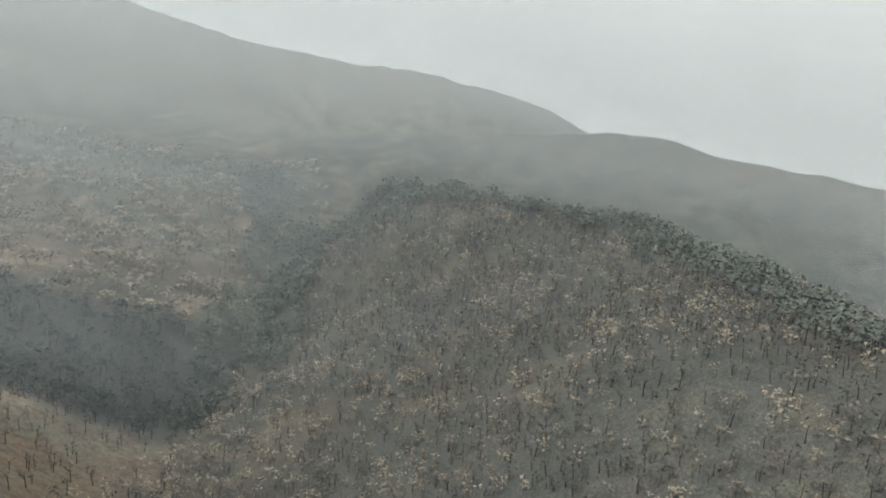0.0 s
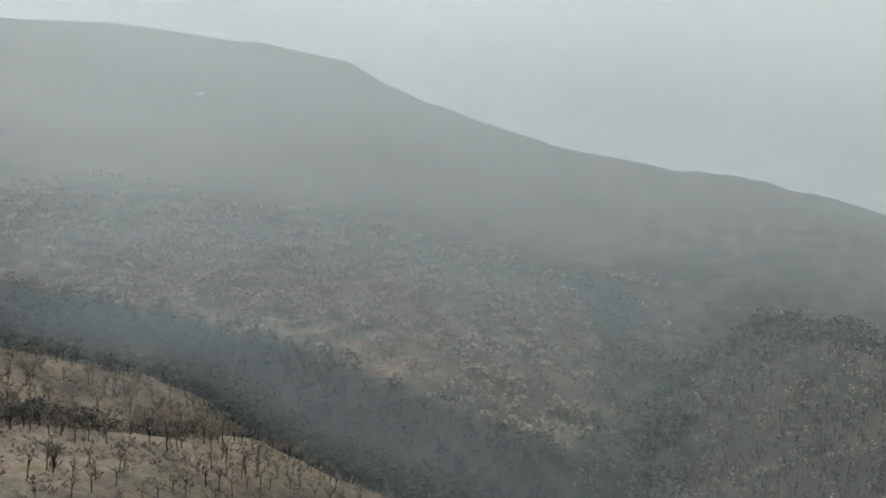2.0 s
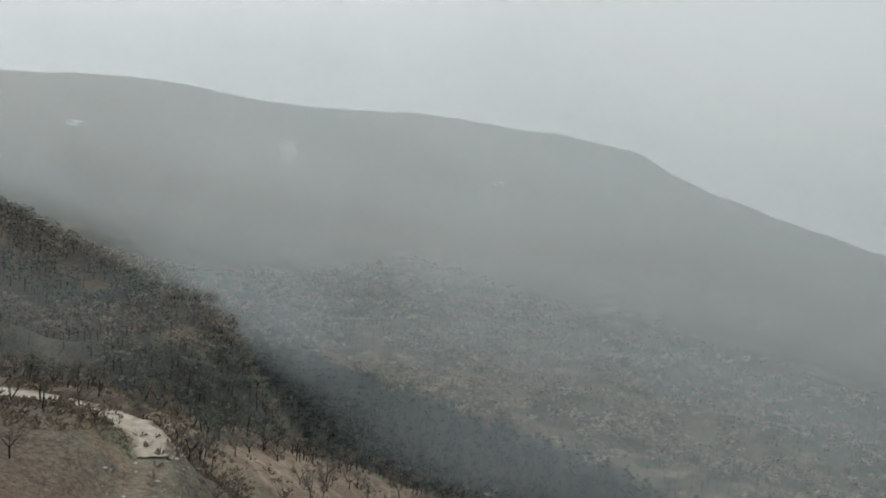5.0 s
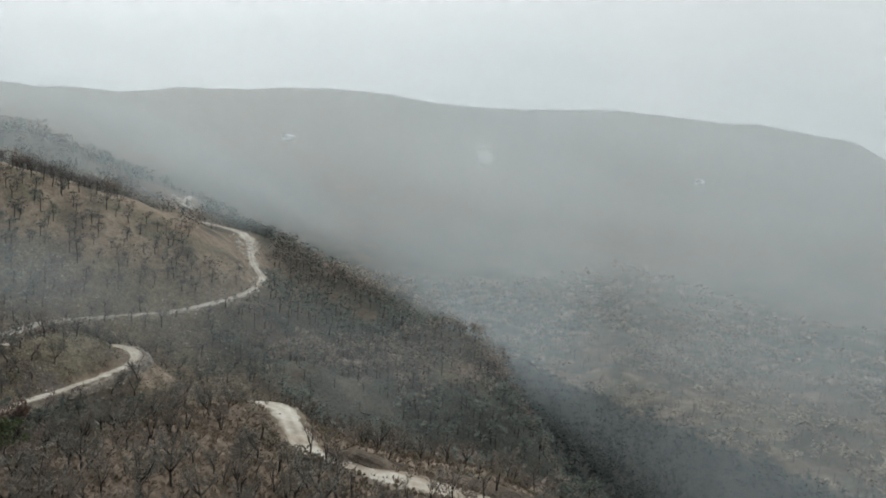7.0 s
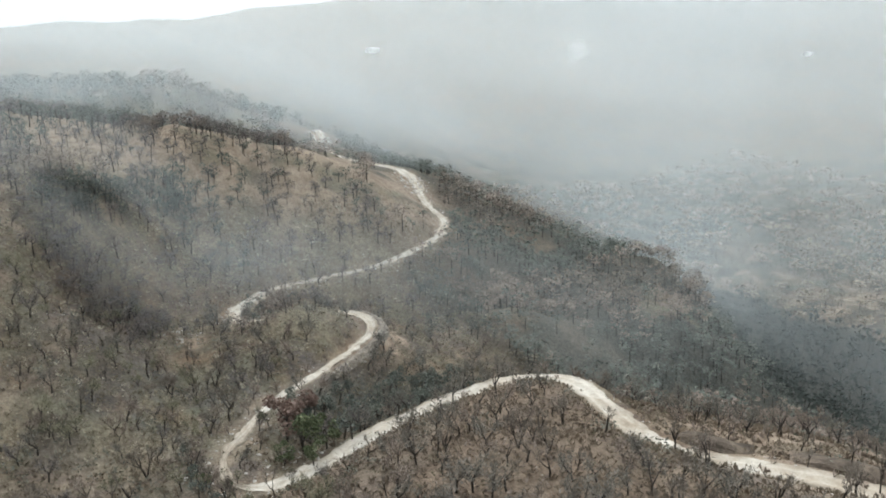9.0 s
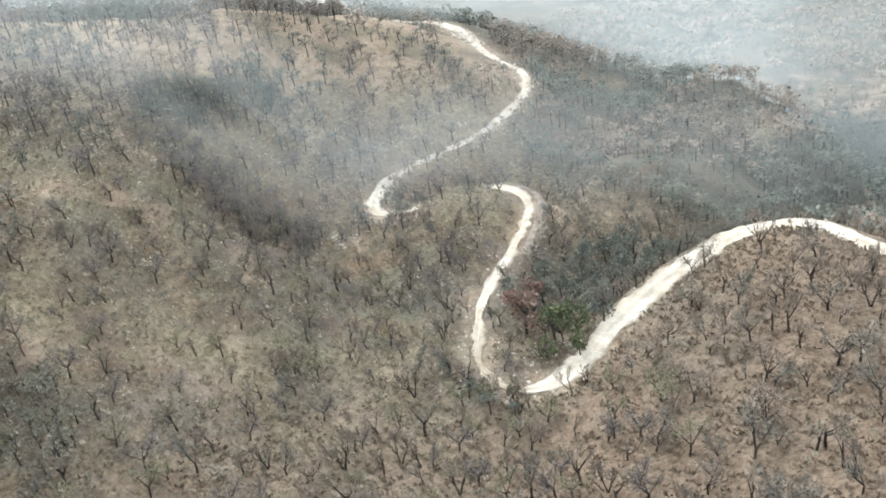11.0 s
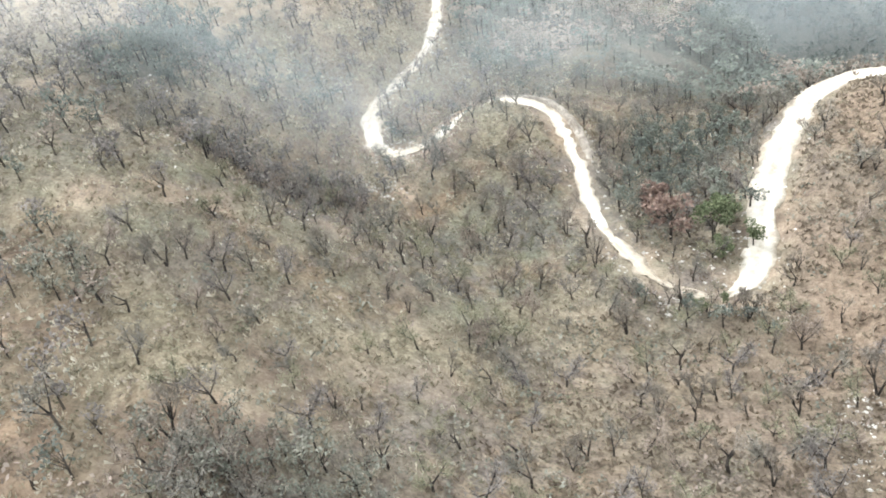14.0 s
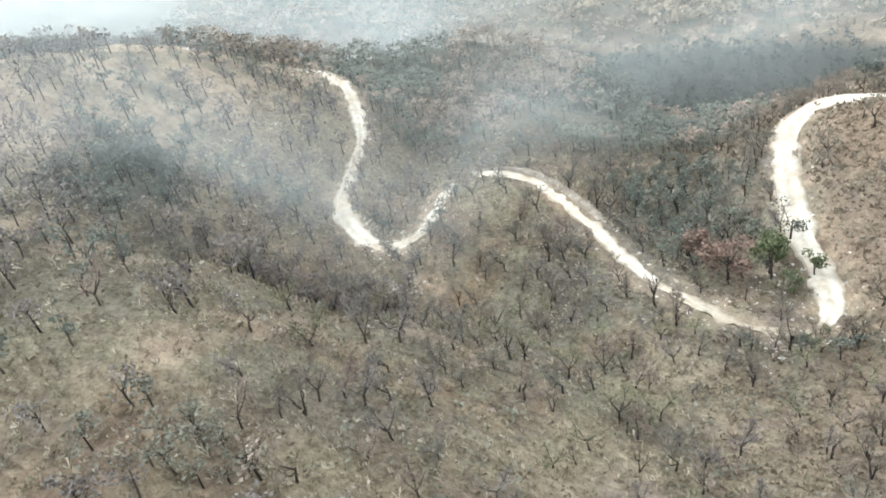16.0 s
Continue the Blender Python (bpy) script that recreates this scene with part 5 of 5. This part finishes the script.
for k, (hx, hy, s) in enumerate([(-366.5, 12.5, 1.8), (-370, 18, 1.5)]):
    ob = tree_thing("withered_tree", rust_data[k], "tree with withered reddish-brown leaves in the roadside ravine", "withered trees in the ravine")
    ob.matrix_basis = Matrix.Translation((hx, hy, float(ground_at([hx], [hy])[0]))) @ Matrix.Rotation(k * 2.0, 4, "Z") @ Matrix.Scale(s, 4)
for k, (hx, hy, s) in enumerate([(-359.5, 13, 1.5), (-355, 21, 1.25), (-361, 22, 1.35), (-353, 12, 0.9), (-354, -8.5, 0.85), (-348, -8, 0.75), (-359, -8.5, 0.85), (-366, -7, 0.7), (-351, -6, 0.6), (-470, 110, 0.8), (-357, 8, 0.8), (-362, 30, 1.1), (-354.5, -3.2, 0.45), (-357.5, -6.2, 0.5), (-358, 17, 1.2)]):
    ob = tree_thing("leafy_tree", (green_data if k in (0, 3, 10, 12, 13, 14) else leafy_data)[k % 4], "dark green leafy tree in the bend of the dirt road", "green trees at the hairpin bend")
    ob.matrix_basis = Matrix.Translation((hx, hy, float(ground_at([hx], [hy])[0]))) @ Matrix.Rotation(k * 1.7, 4, "Z") @ Matrix.Scale(s, 4)


for k, (hx, hy, s) in enumerate([(-415.5, 35, 0.75), (-417, 40, 0.8), (-416, 45, 0.7), (-418.5, 31, 0.75), (-420, 26, 0.95), (-414, 49, 0.6), (-425, 17, 0.6)]):
    ob = tree_thing("leafy_tree", leafy_data[(k + 1) % 4], "dusty grey-green tree crowding the dirt road", "green trees on the knoll")
    ob.matrix_basis = Matrix.Translation((hx, hy, float(ground_at([hx], [hy])[0]))) @ Matrix.Rotation(k * 2.3, 4, "Z") @ Matrix.Scale(s, 4)


brush_data = [(mesh_of("trunk", *m[0], BARK), mesh_of("crown", *m[1], BRUSH)) for m in BRUSHY[:4]]
# along the narrow stretch behind the knoll, and beside the broken road past the hairpin: metres along the road, to which side, size
ROADSIDE = [(345, 1, 0.55), (349, 1, 0.6), (353, 1, 0.5), (365, 1, 0.6), (369, 1, 0.65), (374, 1, 0.55), (378, 1, 0.5), (388, 1, 0.55), (393, 1, 0.5), (401, 1, 0.45),
            (418, -1, 0.5), (214, -1, 0.5), (222, -1, 0.55), (233, -1, 0.5), (242, -1, 0.55), (251, -1, 0.45), (198, -1, 0.45), (204, 1, 0.4), (329, 1, 0.5), (146, -1, 0.5)]
along_road = ROAD_MID[:, :2]
for k, (arc, hand, s) in enumerate(ROADSIDE):
    i = int(arc / 2)
    way = unit(along_road[i + 1] - along_road[i - 1])
    hx, hy = along_road[i] + hand * 2.3 * np.array([way[1], -way[0]])
    ob = tree_thing("bushy_tree", brush_data[k % 4], "bushy dry tree with brown-grey crown at the road's edge", "dry bushes along the road")
    ob.matrix_basis = Matrix.Translation((hx, hy, float(ground_at([hx], [hy])[0]))) @ Matrix.Rotation(k * 1.3, 4, "Z") @ Matrix.Scale(s, 4)


# a dense clump of brown-grey crowns under the western slope, and dry bushes over the tip of the hairpin
fuzzy_data = [(mesh_of("trunk", *f[0], BARK), mesh_of("crown", *f[1], m)) for f, m in zip(FUZZY, (BRUSH, TWIG, BRUSH, TWIG, OLIVE))]
for k, (hx, hy, s) in enumerate([(-430, -14, 1.1), (-427, -10, 1.2), (-431, -7, 1.0), (-425, -5, 1.15), (-428, -1, 1.1), (-423, 0, 1.0), (-426, 5, 0.9), (-434, -12, 1.0), (-421, -11, 1.05), (-434, -18, 1.1),
                                 (-357, -6, 0.95), (-362.5, -6.2, 0.8), (-353.5, -4.4, 0.9), (-360, -5.4, 0.9), (-356, -1.2, 0.5), (-364.5, -4.8, 0.8), (-350.5, -3.3, 0.75), (-369, -4.5, 0.65), (-375.5, 1.5, 0.6), (-347, -2, 0.7), (-393, -72, 1.0), (-390, -68, 1.1), (-395, -67, 0.95), (-388, -73, 1.0), (-391, -76, 0.9), (-397, -71, 0.85), (-386, -68, 0.95),
                                 (-382, -27, 1.0), (-384, -24.5, 0.9), (-380, -24, 1.05), (-383, -30, 0.85), (-415, -44, 0.9), (-413, -42, 1.0), (-417, -41, 0.85)]):
    ob = tree_thing("bushy_tree", fuzzy_data[k % 5], "dry tree with a dense soft grey-brown crown in a hollow", "dry trees in the hollows")
    ob.matrix_basis = Matrix.Translation((hx, hy, float(ground_at([hx], [hy])[0]))) @ Matrix.Rotation(k * 1.9, 4, "Z") @ Matrix.Scale(s, 4)


# far away: a white house, a pale stretch of road and smoke that rises from the burning slope
def far_house(hx, hy, wide, turn):
    """A small white house with a low gable roof."""
    root = new("house")
    tagged(root, "tiny white house on the far hazy slope", "house", "houses on the far slope")
    hz = float(ground_at([hx], [hy])[0])
    root.matrix_basis = pose(hx, hy, hz, 0, 0, turn)
    w, l, h = wide / 2, wide * 0.8, wide * 0.4
    walls = [(-w, -l, -3), (w, -l, -3), (w, l, -3), (-w, l, -3), (-w, -l, h), (w, -l, h), (w, l, h), (-w, l, h)]
    part("wall", mesh_of("wall", walls, [(0, 1, 5, 4), (1, 2, 6, 5), (2, 3, 7, 6), (3, 0, 4, 7), (4, 5, 6, 7)], WHITE), root)
    o = 0.4
    roof = [(-w - o, -l - o, h + 0.05), (0, -l - o, h * 1.5), (0, l + o, h * 1.5), (-w - o, l + o, h + 0.05), (w + o, -l - o, h + 0.05), (w + o, l + o, h + 0.05)]
    part("roof", mesh_of("roof", roof, [(0, 1, 2, 3), (1, 4, 5, 2)], WHITE), root)
    return root


WHITE = varied("white_paint", (0.0, (0.78, 0.78, 0.77)), (1.0, (0.84, 0.84, 0.83)))
far_house(-1335, 567, 13, 30)
far_house(-1012, 1226, 11, 10)
far_line = eased([(-1360, 196, 0), (-1341, 215, 0), (-1331, 227, 0), (-1308, 236, 0), (-1293, 246, 0), (-1289, 263, 0), (-1293, 285, 0)], 6.0, 4)
side = np.array([[3.0, 1.2]])
edge_a, edge_b = far_line[:, :2] - side, far_line[:, :2] + side
strip = np.stack([np.c_[edge_a, ground_at(edge_a[:, 0], edge_a[:, 1]) + 1.0], np.c_[edge_b, ground_at(edge_b[:, 0], edge_b[:, 1]) + 1.5]], 1)
tagged(new("far_road", mesh_of("far_road", strip.reshape(-1, 3), sheet_faces(2, len(far_line)), ROAD, True)), "pale dirt road on the far mountainside", "road", kind="structure")


def smoke_puff(px, py, pz, reach, seed):
    """A ragged puff of smoke, thin at its edge and densest in its middle."""
    across = unit(np.array([-(py + 60), px + 150, 0.0]))
    back = unit(np.array([px + 150, py + 60, 0.0]))
    a, k = np.meshgrid(np.linspace(0, 2 * np.pi, 29), np.linspace(0, 1, 9))
    size = reach * (1 + 0.3 * rough(3 * np.cos(a), 3 * np.sin(a), 1.3, seed))
    v = np.array([px, py, pz]) - back * 4 + (k * np.cos(a) * size)[..., None] * across + (k * np.sin(a) * size)[..., None] * np.array([0, 0, 1.0])
    ob = new("smoke_puff", veil_mesh("smoke_puff", v, 0.225 * (1 - ease(0.0, 1.0, k)), FRESH))
    return tagged(ob, "small pale puff of smoke rising from the far slope", "smoke", "smoke over the valley", "stuff")


smoke_puff(-1140, 817, 82, 40, 81)
